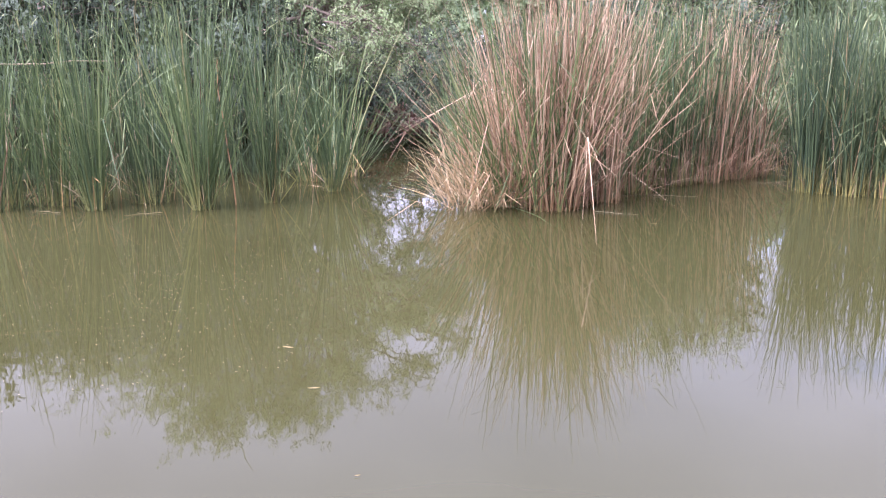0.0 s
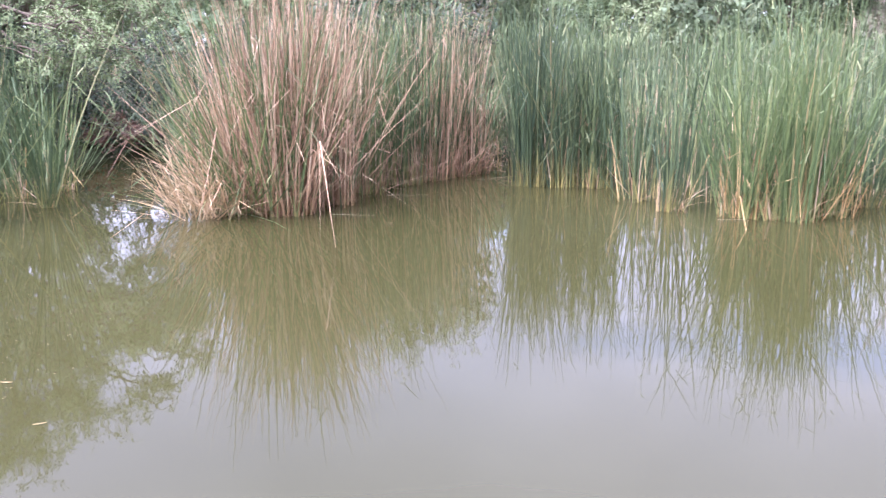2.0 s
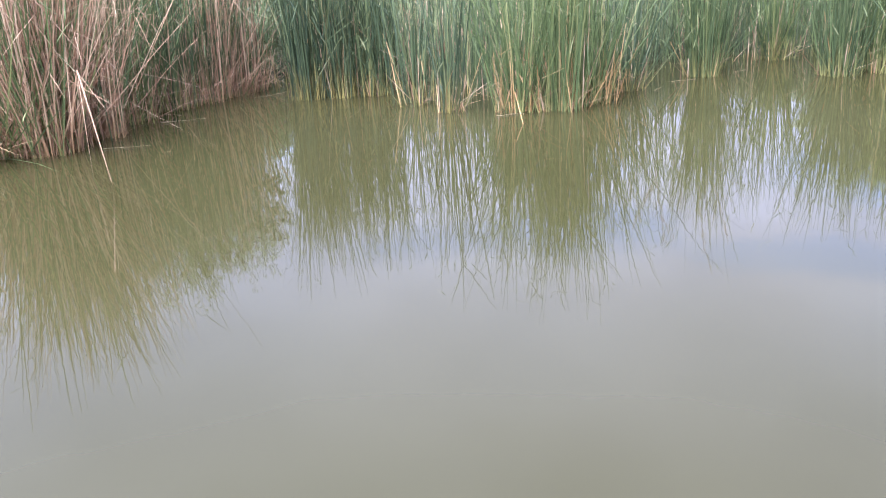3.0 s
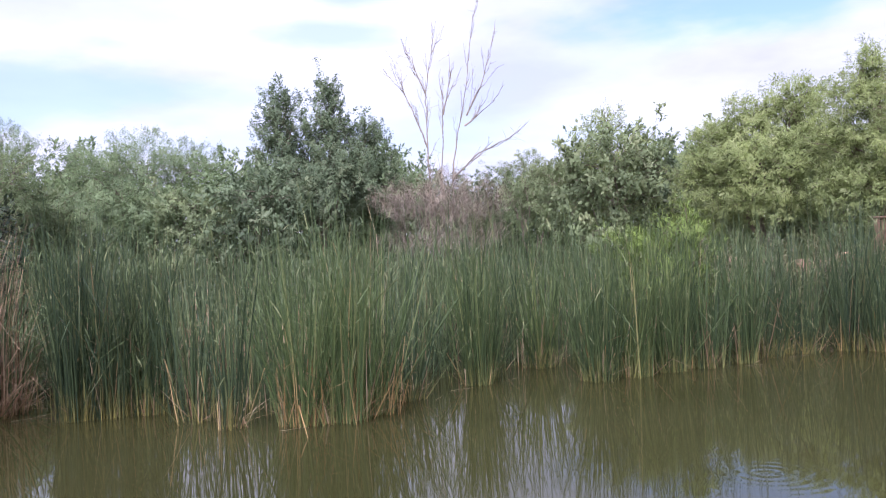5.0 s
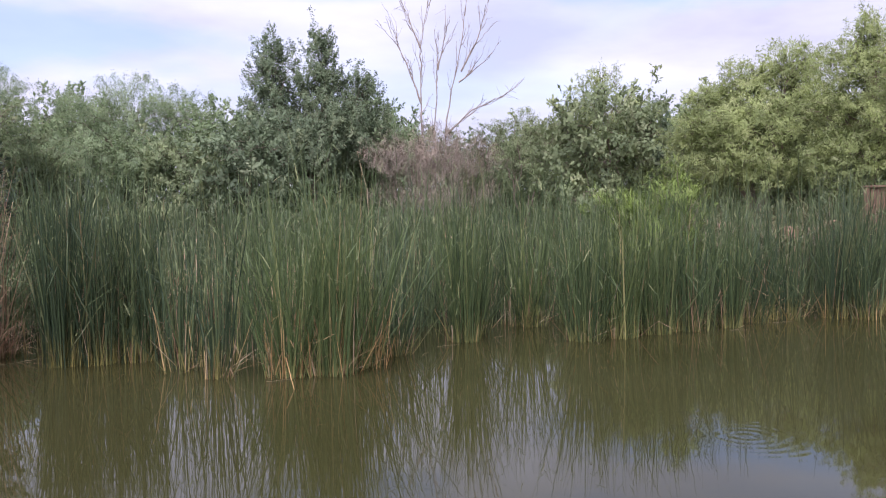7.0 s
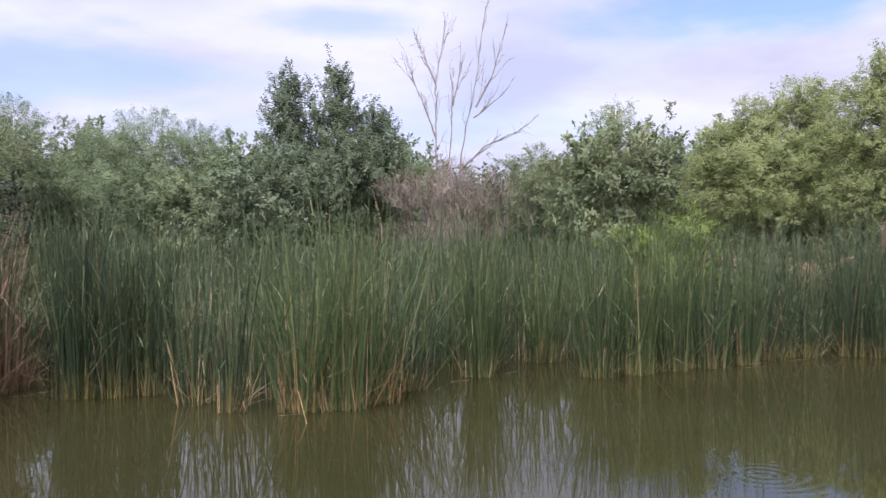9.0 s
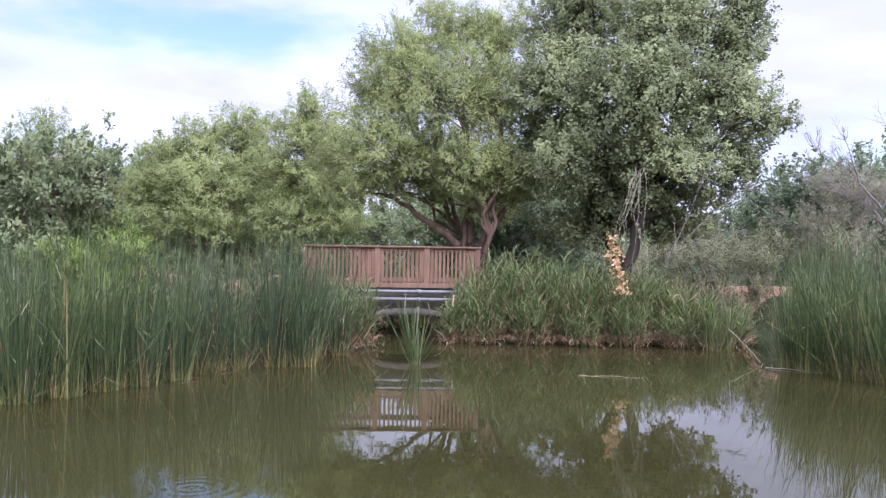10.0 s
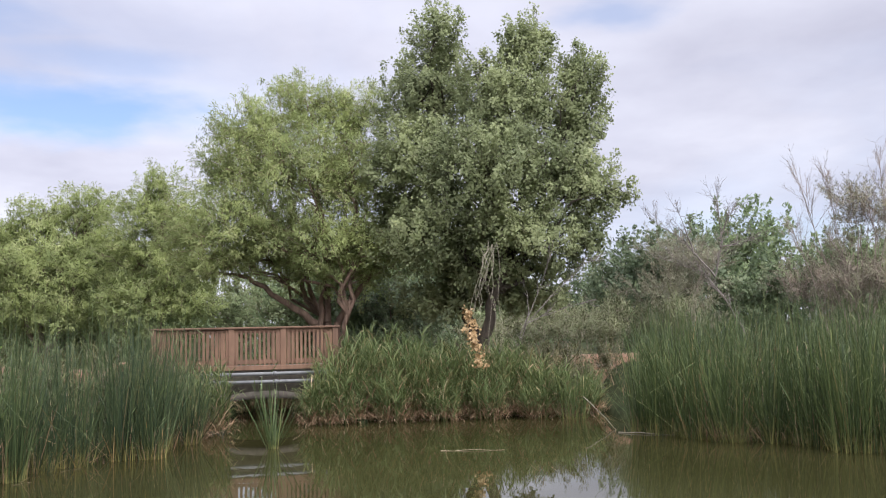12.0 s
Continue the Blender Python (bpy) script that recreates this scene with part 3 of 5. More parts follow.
# the bank: distance behind the reeds' front edge, height
BANK_D, BANK_Z = (-2.0, 0.0, 0.5, 2.0, 5.0, 9.0), (-0.7, -0.05, 0.12, 0.32, 0.85, 1.3)


def set_back(az):
    """How far the dry bank lies behind the line of the front reeds."""
    return np.interp(az, (-10, -6, 10, 13, 70, 76, 102, 104), (1.3, 0.2, 0.2, 1.3, 1.3, 0.1, 0.1, 1.0))


def ground_height(x, y):
    r, az = math.hypot(x, y), math.degrees(math.atan2(x, y))
    d = r - shore(az) - 0.5 - float(set_back(az))
    z = float(np.interp(d, BANK_D, BANK_Z))
    if d > 0:
        z += 0.12 * noise.noise((x * 0.4, y * 0.4, 1.0)) * min(1, d) + 0.25 * noise.noise((x * 0.05, y * 0.05, 4.0)) * min(1, d / 15)
    return z


def build_ground():
    azs = np.concatenate([np.arange(-180, -40, 4.0), np.arange(-40, 130, 0.75), np.arange(130, 180, 4.0)])
    out = [-2.5, -1.2, -0.5, 0.0, 0.25, 0.5, 0.9, 1.5, 2.2, 3.0, 4.0, 5.5, 7.0, 9.0, 12, 16, 22, 30, 45, 70, 120, 220, 450, 1000, 2800]
    vs, qs = [], []
    m = len(out) + 1
    for a in azs:
        s, c, r0 = math.sin(radians(a)), math.cos(radians(a)), shore(a) + 0.5 + float(set_back(a))
        vs.append((0.0, 0.0, -0.75))
        for d in out:
            r = max(0.3, r0 + d)
            vs.append((r * s, r * c, ground_height(r * s, r * c)))
    k = len(azs)
    for i in range(k):
        for j in range(m - 1):
            a, b = i * m + j, ((i + 1) % k) * m + j
            qs.append((a, a + 1, b + 1, b))
    ob = new("ground", mesh_of("ground", vs, qs, M_SOIL, smooth=True))
    return tagged(ob, "brown bare earth and litter banks round the pond", "ground", kind="structure")


def build_water():
    vs, qs = [], []
    azs = np.arange(-180, 180, 3.0)
    for a in azs:
        s, c, r = math.sin(radians(a)), math.cos(radians(a)), shore(a) + 3.0
        vs += [(0.0, 0.0, 0.0), (r * s, r * c, 0.0)]
    k = len(azs)
    for i in range(k):
        a, b = 2 * i, 2 * ((i + 1) % k)
        qs.append((a, a + 1, b + 1, b))
    ob = new("water", mesh_of("water", vs, qs, M_WATER))
    return tagged(ob, "still murky olive-green pond water mirroring the sky", "water", kind="structure")


build_ground()
build_water()


# ---- cattails and reeds ----
def clump(name, x, y, radius, count, tall, label, group, dry=0.08, green=M_CATTAIL, splay=0.10, width=0.0165, broken=0.30, fallen=0, ground=0.0, foot=0.8, category="cattail", stalks=0, straw=M_CATTAIL_DRY, stub=M_ORANGESTALK):
    """A tuft of cattail: upright green leaves, dry ones among them, and bent or fallen straw at the foot."""
    top = tagged(new(name), label, category, group)
    top.location = (x, y, ground)

    def feet(n):
        r, a = radius * 1.25 * np.sqrt(rng.random(n)) * rng.normal(1, 0.18, n), rng.uniform(0, 2 * np.pi, n)
        return np.stack([r * np.cos(a) * foot, r * np.sin(a) * foot, np.full(n, -0.04)], 1), a

    n = int(count * 0.55 * (1 - dry))
    if n > 4:
        b, a = feet(n)
        h = tall * np.where(rng.random(n) < 0.16, rng.uniform(0.22, 0.6, n), 0.60 + 0.42 * rng.random(n)) * rng.normal(1, 0.05, n)
        lean = np.abs(rng.normal(0, splay * 1.15, n)) + splay * 0.35
        lean = np.where(rng.random(n) < 0.09, lean + rng.uniform(0.15, 0.6, n), lean)
        bend = np.abs(rng.normal(0.05, 0.09, n))
        kink = (rng.uniform(0.55, 0.97, n), np.where(rng.random(n) < broken, rng.uniform(0.5, 2.0, n), 0))
        v, q, s = blades(b, h, a + rng.normal(0, 0.9, n), lean, bend, width * rng.uniform(0.6, 1.25, n), 7, kink)
        tagged(under(new("green_leaves", mesh_of("green_leaves", v, q, green, s)), top), kind="stuff")
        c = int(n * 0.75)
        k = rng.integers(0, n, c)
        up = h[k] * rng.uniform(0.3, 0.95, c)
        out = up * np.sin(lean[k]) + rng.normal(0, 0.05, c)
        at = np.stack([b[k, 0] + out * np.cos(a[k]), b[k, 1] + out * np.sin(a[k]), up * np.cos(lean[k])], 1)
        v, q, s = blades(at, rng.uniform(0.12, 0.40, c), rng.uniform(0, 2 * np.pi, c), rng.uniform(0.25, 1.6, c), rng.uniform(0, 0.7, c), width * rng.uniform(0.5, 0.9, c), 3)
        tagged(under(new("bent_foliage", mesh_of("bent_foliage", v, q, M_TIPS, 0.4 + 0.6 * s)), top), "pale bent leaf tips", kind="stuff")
    n = int(count * 0.5 * dry)
    if n > 2:
        b, a = feet(n)
        h = tall * ((0.38 + 0.60 * rng.random(n) ** 0.8) if dry > 0.2 else (0.12 + 0.45 * rng.random(n) ** 1.4))
        kink = (rng.uniform(0.5, 0.95, n), np.where(rng.random(n) < 0.12 + broken, rng.uniform(0.6, 2.0, n), 0))
        lean = np.abs(rng.normal(0.03, splay * (1.15 if dry > 0.2 else 2.0), n))
        lean = np.where(rng.random(n) < 0.09, lean + rng.uniform(0.2, 0.8, n), lean)
        v, q, s = blades(b, h, a + rng.normal(0, 1.5 if dry > 0.5 else 0.8, n), lean, np.abs(rng.normal(0.05, 0.15, n)), width * rng.uniform(0.5, 1.1, n), 5, kink)
        tagged(under(new("dry_leaves", mesh_of("dry_leaves", v, q, straw, s)), top), "dry tan leaves", kind="stuff")
    if stalks:
        b, a = feet(stalks)
        b[:, :2] *= 1.1
        h = rng.uniform(0.25, 1.15, stalks)
        kink = (rng.uniform(0.4, 0.9, stalks), np.where(rng.random(stalks) < 0.4, rng.uniform(0.5, 1.9, stalks), 0))
        v, q, s = blades(b, h, a + rng.normal(0, 0.9, stalks), np.abs(rng.normal(0.08, 0.22, stalks)), rng.uniform(0, 0.15, stalks), np.full(stalks, 0.011), 5, kink, 0.5)
        tagged(under(new("stubble", mesh_of("stubble", v, q, stub, s)), top), "short brown dead stalks at the foot", kind="stuff")
    if fallen:
        b, a = feet(fallen)
        b[:, 2] = rng.uniform(0.0, 0.12, fallen) + 0.45 * rng.random(fallen) ** 2 * (fallen > 200)
        v, q, s = blades(b * 1.1, rng.uniform(0.25, 0.75, fallen) * (1.7 if 30 < fallen < 60 else 1.0), a + rng.normal(0, 0.7, fallen), rng.uniform(0.7, 1.35, fallen), rng.uniform(0, 0.55, fallen), width * rng.uniform(0.4, 0.7, fallen), 5)
        tagged(under(new("fallen_straw", mesh_of("fallen_straw", v, q, straw, s)), top), "broken straw lying over the water", kind="stuff")
    return top


BANK = "cattails along the bank"


def polar(az, r):
    return r * math.sin(radians(az)), r * math.cos(radians(az))


# clumps whose feet stand out at the water's edge: x, y, radius, leaves, height, dry share, splay, straw
def stand(rows, label, stalks=5, green=M_CATTAIL):
    for x, y, rad, cnt, tall, dry, splay, straw in rows:
        clump("cattail_clump", x, y, rad, int(cnt * 1.45), tall * 1.1 * rng.uniform(0.94, 1.06), label, BANK, dry, green, splay=splay * rng.uniform(0.85, 1.35), fallen=straw, stalks=stalks)


BAY = "tall green cattail clump standing in shallow water by the bay"
stand([
    (-5.9, 11.25, 0.30, 200, 2.80, 0.06, 0.1, 14), (-5.2, 11.45, 0.22, 130, 2.69, 0.08, 0.1, 10), (-4.57, 11.2, 0.13, 170, 2.80, 0.03, 0.12, 6), (-4, 11.7, 0.22, 110, 2.58, 0.1, 0.1, 12),
    (-3.14, 11.17, 0.13, 210, 3.02, 0.03, 0.12, 5), (-2.34, 11.63, 0.10, 130, 3.14, 0.02, 0.12, 4), (-1.61, 12.52, 0.09, 90, 2.69, 0.04, 0.17, 6),
    (-2.05, 13.5, 0.2, 90, 2.0, 0.1, 0.2, 8), (-1.95, 14.8, 0.25, 90, 1.8, 0.1, 0.2, 8), (0.6, 13.1, 0.35, 140, 2.58, 0.35, 0.2, 12), (0.45, 14.6, 0.35, 120, 2, 0.3, 0.22, 12), (-1.6, 13.9, 0.25, 90, 1.9, 0.1, 0.22, 8),
], BAY)
stand([
    (5.2, 12.2, 0.24, 330, 2.75, 0.04, 0.09, 5), (5.65, 12, 0.32, 420, 2.8, 0.03, 0.08, 8), (6.1, 11.7, 0.25, 260, 2.7, 0.1, 0.09, 8), (6.05, 10.5, 0.26, 85, 2.5, 0.08, 0.09, 8),
    (6.12, 9.65, 0.2, 90, 2.4, 0.15, 0.1, 10), (8.75, 9.12, 0.2, 150, 2.1, 0.08, 0.2, 8),
], "tall deep green cattail clump standing in the pond edge", 5, M_CATTAIL_DEEP)
stand([
    (10.35, 9.2, 0.24, 240, 2.65, 0.03, 0.08, 5), (11, 9.6, 0.28, 170, 2.5, 0.06, 0.1, 8), (12.4, 9.5, 0.3, 170, 2.5, 0.1, 0.12, 10), (11.55, 7.75, 0.28, 280, 2.5, 0.05, 0.09, 8),
    (12.2, 7.5, 0.3, 250, 2.5, 0.06, 0.09, 10), (12.95, 7.25, 0.32, 280, 2.5, 0.06, 0.09, 8), (13.6, 6.95, 0.3, 220, 2.4, 0.07, 0.1, 8), (14.35, 6.6, 0.22, 200, 2.5, 0.03, 0.08, 5),
], "tall green cattail clump in the bend of the bank")
stand([(6.75, 9.05, 0.26, 230, 2.6, 0.14, 0.12, 14), (7.2, 8.72, 0.30, 270, 2.6, 0.08, 0.11, 10), (7.75, 8.75, 0.26, 220, 2.55, 0.06, 0.12, 8)], "tall yellow-green cattail clump with orange dead stalks at its foot", 44, M_CATTAIL_YOUNG)
# the darker leaf puts dimmer light into this stand's colour
stand([
    (15.3, 6.75, 0.4, 200, 2.35, 0.14, 0.14, 22), (16, 6.3, 0.35, 190, 2.4, 0.1, 0.12, 14), (16.65, 5.65, 0.24, 240, 2.5, 0.03, 0.09, 6), (16.75, 5.15, 0.24, 160, 2.3, 0.06, 0.14, 8),
    (17.6, 5.45, 0.35, 210, 2.45, 0.08, 0.12, 10), (18.6, 5.6, 0.4, 190, 2.2, 0.18, 0.16, 24), (19.6, 5.35, 0.3, 120, 2.1, 0.12, 0.14, 16), (18.9, 4.95, 0.22, 110, 1.9, 0.1, 0.16, 14),
], "darkened green cattail clump near the footbridge channel", 5, M_CATTAIL_DEEP)
stand([
    (22.5, -3.85, 0.3, 120, 1.5, 0.06, 0.2, 6), (19.1, -4.8, 0.3, 240, 2.3, 0.06, 0.11, 10), (18.4, -5.2, 0.4, 330, 2.6, 0.05, 0.14, 10), (17.6, -5.6, 0.4, 330, 2.6, 0.06, 0.14, 10),
    (17, -5.95, 0.35, 280, 2.6, 0.1, 0.15, 80), (16.75, -6.7, 0.4, 300, 2.6, 0.09, 0.15, 80), (16, -7.2, 0.4, 300, 2.6, 0.06, 0.14, 10), (15.2, -7.45, 0.4, 330, 2.65, 0.05, 0.15, 10),
    (14.7, -8.2, 0.5, 330, 2.65, 0.05, 0.15, 10),
], "tall dark green cattail clump in the pond edge")

clump("cattail_clump", 17.8, 3.05, 0.10, 95, 1.6, "small splayed green cattail clump before the bridge arch", BANK, 0.02, splay=0.20, width=0.026, broken=0.05)

# the old straw-coloured stand and its neighbour
clump("dry_cattail_clump", 1.40, 11.15, 0.36, 1552, 3.3, "old straw-coloured cattail clump with few green leaves", "dry cattail clumps", 0.77, splay=0.17, broken=0.20, fallen=40, width=0.0175)
clump("dry_cattail_clump", 1.02, 11.35, 0.26, 919, 3.2, "old straw-coloured cattail clump leaning over the water", "dry cattail clumps", 0.68, splay=0.32, broken=0.2, fallen=30, width=0.0175)
clump("dry_cattail_clump", 1.95, 11.7, 0.40, 1150, 3.35, "old straw-coloured cattail clump with few green leaves", "dry cattail clumps", 0.80, splay=0.14, broken=0.18, fallen=12, width=0.0175)
clump("dry_cattail_clump", 0.85, 11.85, 0.25, 413, 2.4, "old straw-coloured cattail clump leaning over the water", "dry cattail clumps", 0.55, splay=0.42, broken=0.12, fallen=30, width=0.0175)
clump("splayed_cattail_clump", 0.82, 11.35, 0.24, 420, 2.0, "splayed olive-green cattail clump leaning over the bay", "dry cattail clumps", 0.4, green=M_CATTAIL_YOUNG, splay=0.48, broken=0.15, fallen=40, width=0.017)
clump("straw_heap", 0.38, 11.3, 0.42, 300, 1.45, "heap of bent pale straw beside the dry cattails", "dry cattail clumps", 0.9, splay=0.75, broken=0.3, fallen=300, width=0.019, straw=M_PALESTRAW)
for x, y, rad, cnt, dry in ((2.6, 12.5, 0.4, 420, 0.3), (3.4, 13.05, 0.35, 420, 0.15), (3.95, 13.3, 0.35, 380, 0.5), (4.45, 13.5, 0.32, 420, 0.72), (4.85, 13.7, 0.25, 180, 0.45), (2.9, 13.4, 0.5, 420, 0.4), (3.9, 14.2, 0.6, 420, 0.4)):
    clump("mixed_cattail_clump", x, y, rad, cnt, 3.15, "cattail clump of mixed green and rusty dry leaves", "dry cattail clumps", dry, splay=0.10, fallen=45, stalks=70, stub=M_CATTAIL_DRY)


def bed(name, az0, az1, start, depth, density, tall, label, dry=0.07, splay=0.12, width=0.0165, mat=M_REEDBED, seg=7, broken=0.38, foot=0.0, tips=1.0):
    """The mass of reeds behind the front clumps, too many to count."""
    area = radians(az1 - az0) * 14 * depth
    n = int(area * density * 0.64)
    az = rng.uniform(az0, az1, n)
    d = start + depth * rng.random(n)
    r = shore(az) + d
    lump = np.array([noise.noise((a * 0.9, k * 0.8, 3.0)) for a, k in zip(az, d)])
    lump = 0.7 * lump + 0.5 * np.array([noise.noise((a * 2.6, k * 1.6, 9.0)) for a, k in zip(az, d)])
    keep = lump > -0.2
    az, r, d, lump = az[keep], r[keep], d[keep], lump[keep]
    n = len(az)
    b = np.stack([r * np.sin(np.radians(az)), r * np.cos(np.radians(az)), np.maximum(foot, np.interp(d - 0.5 - set_back(az), BANK_D, BANK_Z) - 0.03)], 1)
    h = (tall + 0.30 * lump) * np.where(rng.random(n) < 0.18, rng.uniform(0.25, 0.6, n), 0.68 + 0.40 * rng.random(n)) * rng.normal(1, 0.04, n)
    a = rng.uniform(0, 2 * np.pi, n)
    isdry = rng.random(n) < dry * (1.0 if dry > 0.1 else 0.3)
    h = np.where(isdry & (dry < 0.1), h * rng.uniform(0.3, 0.75, n), h)
    top = tagged(new(name), label, "reeds", kind="stuff")
    for k, m, nm in ((~isdry, mat, "green_leaves"), (isdry, M_CATTAIL_DRY, "dry_leaves")):
        c = int(k.sum())
        kink = (rng.uniform(0.62, 0.97, c), np.where(rng.random(c) < broken, rng.uniform(0.5, 2.0, c), 0))
        v, q, s = blades(b[k], h[k], a[k], np.abs(rng.normal(0, splay, c)), np.abs(rng.normal(0.05, 0.10, c)), width * rng.uniform(0.6, 1.2, c), seg, kink)
        under(new(nm, mesh_of(nm, v, q, m, s)), top)
    # snapped or bent leaf tips; their paler colour gives the light they catch
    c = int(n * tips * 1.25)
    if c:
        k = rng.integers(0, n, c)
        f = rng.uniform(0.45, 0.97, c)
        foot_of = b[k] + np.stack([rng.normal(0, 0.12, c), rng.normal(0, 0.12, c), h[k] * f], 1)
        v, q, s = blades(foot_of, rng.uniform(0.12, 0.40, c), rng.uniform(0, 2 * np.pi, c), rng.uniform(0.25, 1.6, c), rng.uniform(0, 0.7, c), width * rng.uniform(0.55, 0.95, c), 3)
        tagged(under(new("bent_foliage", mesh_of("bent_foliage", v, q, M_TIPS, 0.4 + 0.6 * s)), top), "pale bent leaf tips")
    return top


bed("reed_bed", -34, -8.5, 0.3, 2.0, 115, 3.25, "dense bed of tall green cattails behind the water edge", 0.06)
bed("reed_bed", 12, 19.5, 0.5, 1.6, 120, 2.85, "dense bed of cattails, green mixed with dry", 0.14)
bed("reed_bed", 20.5, 29.3, 0.35, 1.8, 150, 2.95, "dense bed of tall deep green cattails behind the water edge", 0.06, mat=M_CATTAIL_DEEP)
bed("reed_bed", 29.3, 33.5, 0.5, 1.6, 60, 2.9, "thin open stand of tall green cattails", 0.06, mat=M_CATTAIL_DEEP)
bed("reed_bed", 33.5, 56, 0.8, 1.9, 135, 3.1, "dense bed of tall green cattails behind the water edge", 0.06)
bed("reed_bed", 56, 75.5, 0.6, 1.9, 135, 2.95, "dense bed of green cattails thinning out towards the footbridge", 0.07)
bed("reed_bed", 103.8, 128, 0.1, 2.2, 170, 2.95, "dense bed of tall dark green cattails behind the water edge", 0.06)

SHOOTS = "short green reed shoots at the water edge"
for a0, a1, s0 in ((-34, -8.5, -1.2), (12, 34, -0.5), (34, 56, -0.5), (56, 75, -0.6), (103, 126, -0.8)):
    bed("reed_shoots", a0, a1, s0 + 0.3, 1.4, 26, 0.8, SHOOTS, 0.2, splay=0.28, width=0.012, broken=0.3, mat=M_CATTAIL, tips=0.0, seg=5)
for a0, a1, tall in ((-36, -5.5, 1.7), (12, 20, 1.5), (20, 34, 1.1), (34, 56, 0.95), (56, 76.5, 0.95), (104, 130, 1.4)):
    bed("scrub_grass", a0, a1, 2.0, 4.0, 140, tall, "tangled green and straw-coloured scrub grass on the bank", 0.12, splay=0.3, width=0.022, broken=0.3, mat=M_SCRUB, tips=0.3)
    bed("scrub_grass", a0, a1, 6.0, 6.0, 85, tall + 0.35, "tangled green scrub grass farther back on the bank", 0.05, splay=0.3, width=0.03, broken=0.3, mat=M_SCRUB, tips=0.2, seg=5)
bed("scrub_grass", -6, 12.5, 3.0, 10, 50, 1.0, "tangled dark scrub grass behind the little bay", 0.2, splay=0.25, width=0.02, broken=0.3, mat=M_SCRUB, tips=0.2)
bed("scrub_grass", 84.5, 103, 2.6, 4.5, 45, 0.55, "low dry grass and weeds on the bank", 0.45, splay=0.35, width=0.014, broken=0.3)


# ---- trees and shrubs ----
# heavy boughs that lean out of the big willow's foot
BOUGHS = [(0.17, (28.7, 3.3, 1.3), (28.6, 3.45, 2.7), (28.24, 4.5, 3.45), (27.66, 5.5, 4.2), (27.2, 6.6, 4.35)), (0.17, (28.75, 3.1, 1.3), (28.64, 3.1, 2.75), (28.42, 3.15, 5.5), (28.3, 3.5, 7.8)),
          (0.16, (28.8, 2.9, 1.3), (28.66, 2.75, 2.75), (28.75, 1.65, 4.3), (28.8, 0.9, 5.8)), (0.13, (28.75, 3.2, 1.3), (28.5, 3.3, 3.4), (27.9, 2.4, 5.6))]
tree("mesquite_tree", (28.08, 53.00), [(0.00, 0.00, 8.27, 4.25, 2.33), (-2.50, 1.25, 8.02, 2.33, 2.15), (2.58, -1.42, 8.15, 2.50, 2.15), (0.00, 0.00, 5.65, 5.75, 2.00)],
     "rounded green mesquite tree behind the reeds", M_MESQUITE, 95000, per=10, length=0.115, wide=0.046, droop=0.15, spread=0.50, scatter=0.12, trunks=3, trunk_r=0.28, rise=0.2)
tree("mesquite_tree", (19.32, 56.58), [(0.90, -0.32, 8.77, 2.76, 2.14), (-1.38, 0.46, 9.23, 2.30, 2.30), (0.23, 0.00, 6.93, 3.22, 1.93)],
     "feathery green mesquite tree behind the reeds", M_MESQUITE, 58000, per=10, length=0.115, wide=0.046, droop=0.15, rise=0.2, spread=0.50, trunks=2, trunk_r=0.24, scatter=0.11)
tree("cottonwood_tree", (34.67, 43.35), [(-2.02, 1.54, 11.26, 1.29, 1.85), (-2.07, 1.57, 8.57, 1.57, 2.41), (0.48, -0.39, 12.00, 1.02, 1.85), (0.17, -0.13, 9.31, 1.85, 2.41), (2.31, -1.96, 9.41, 1.29, 1.67), (0.11, -0.09, 6.36, 3.89, 2.22), (-3.24, 2.39, 6.36, 1.20, 1.11), (2.28, -1.92, 7.10, 1.76, 1.76)],
     "dark green young cottonwood with upright pointed tops", M_DARKLEAF, 120000, per=8, length=0.115, wide=0.09, droop=0.0, spread=0.47, trunk_r=0.30, fork=0.2, scatter=0.09, rise=0.95)
tree("willow_tree", (46.95, 29.60), [(-0.15, 0.2, 9.95, 1.35, 1.45), (-0.70, 1.09, 7.9, 1.7, 1.4), (0.68, -1.09, 7.7, 1.8, 1.35), (0.00, 0.00, 6.0, 2.5, 1.7), (-0.5, 0.8, 4.5, 2.2, 1.3), (0.6, -0.9, 4.3, 2.2, 1.3)],
     "small pale green willow tree with open crown", M_WILLOW, 42000, per=9, length=0.195, wide=0.045, droop=0.7, spread=0.74, trunks=2, trunk_r=0.19, scatter=0.09)
tree("willow_tree", (40.33, 17.52), [(0.75, -1.73, 8.46, 1.50, 1.39), (0.05, 0.00, 7.97, 1.39, 1.22), (-0.78, 1.79, 6.99, 1.39, 1.14), (0.00, 0.21, 5.85, 3.10, 1.71), (0.91, -2.17, 6.17, 1.96, 1.71), (-1.03, 2.28, 5.36, 1.43, 1.14), (0.20, -0.34, 3.89, 3.42, 1.30)],
     "rounded bright green willow tree", M_WILLOW, 105000, per=9, length=0.168, wide=0.042, droop=0.5, spread=0.59, trunks=3, trunk_r=0.20, scatter=0.08)
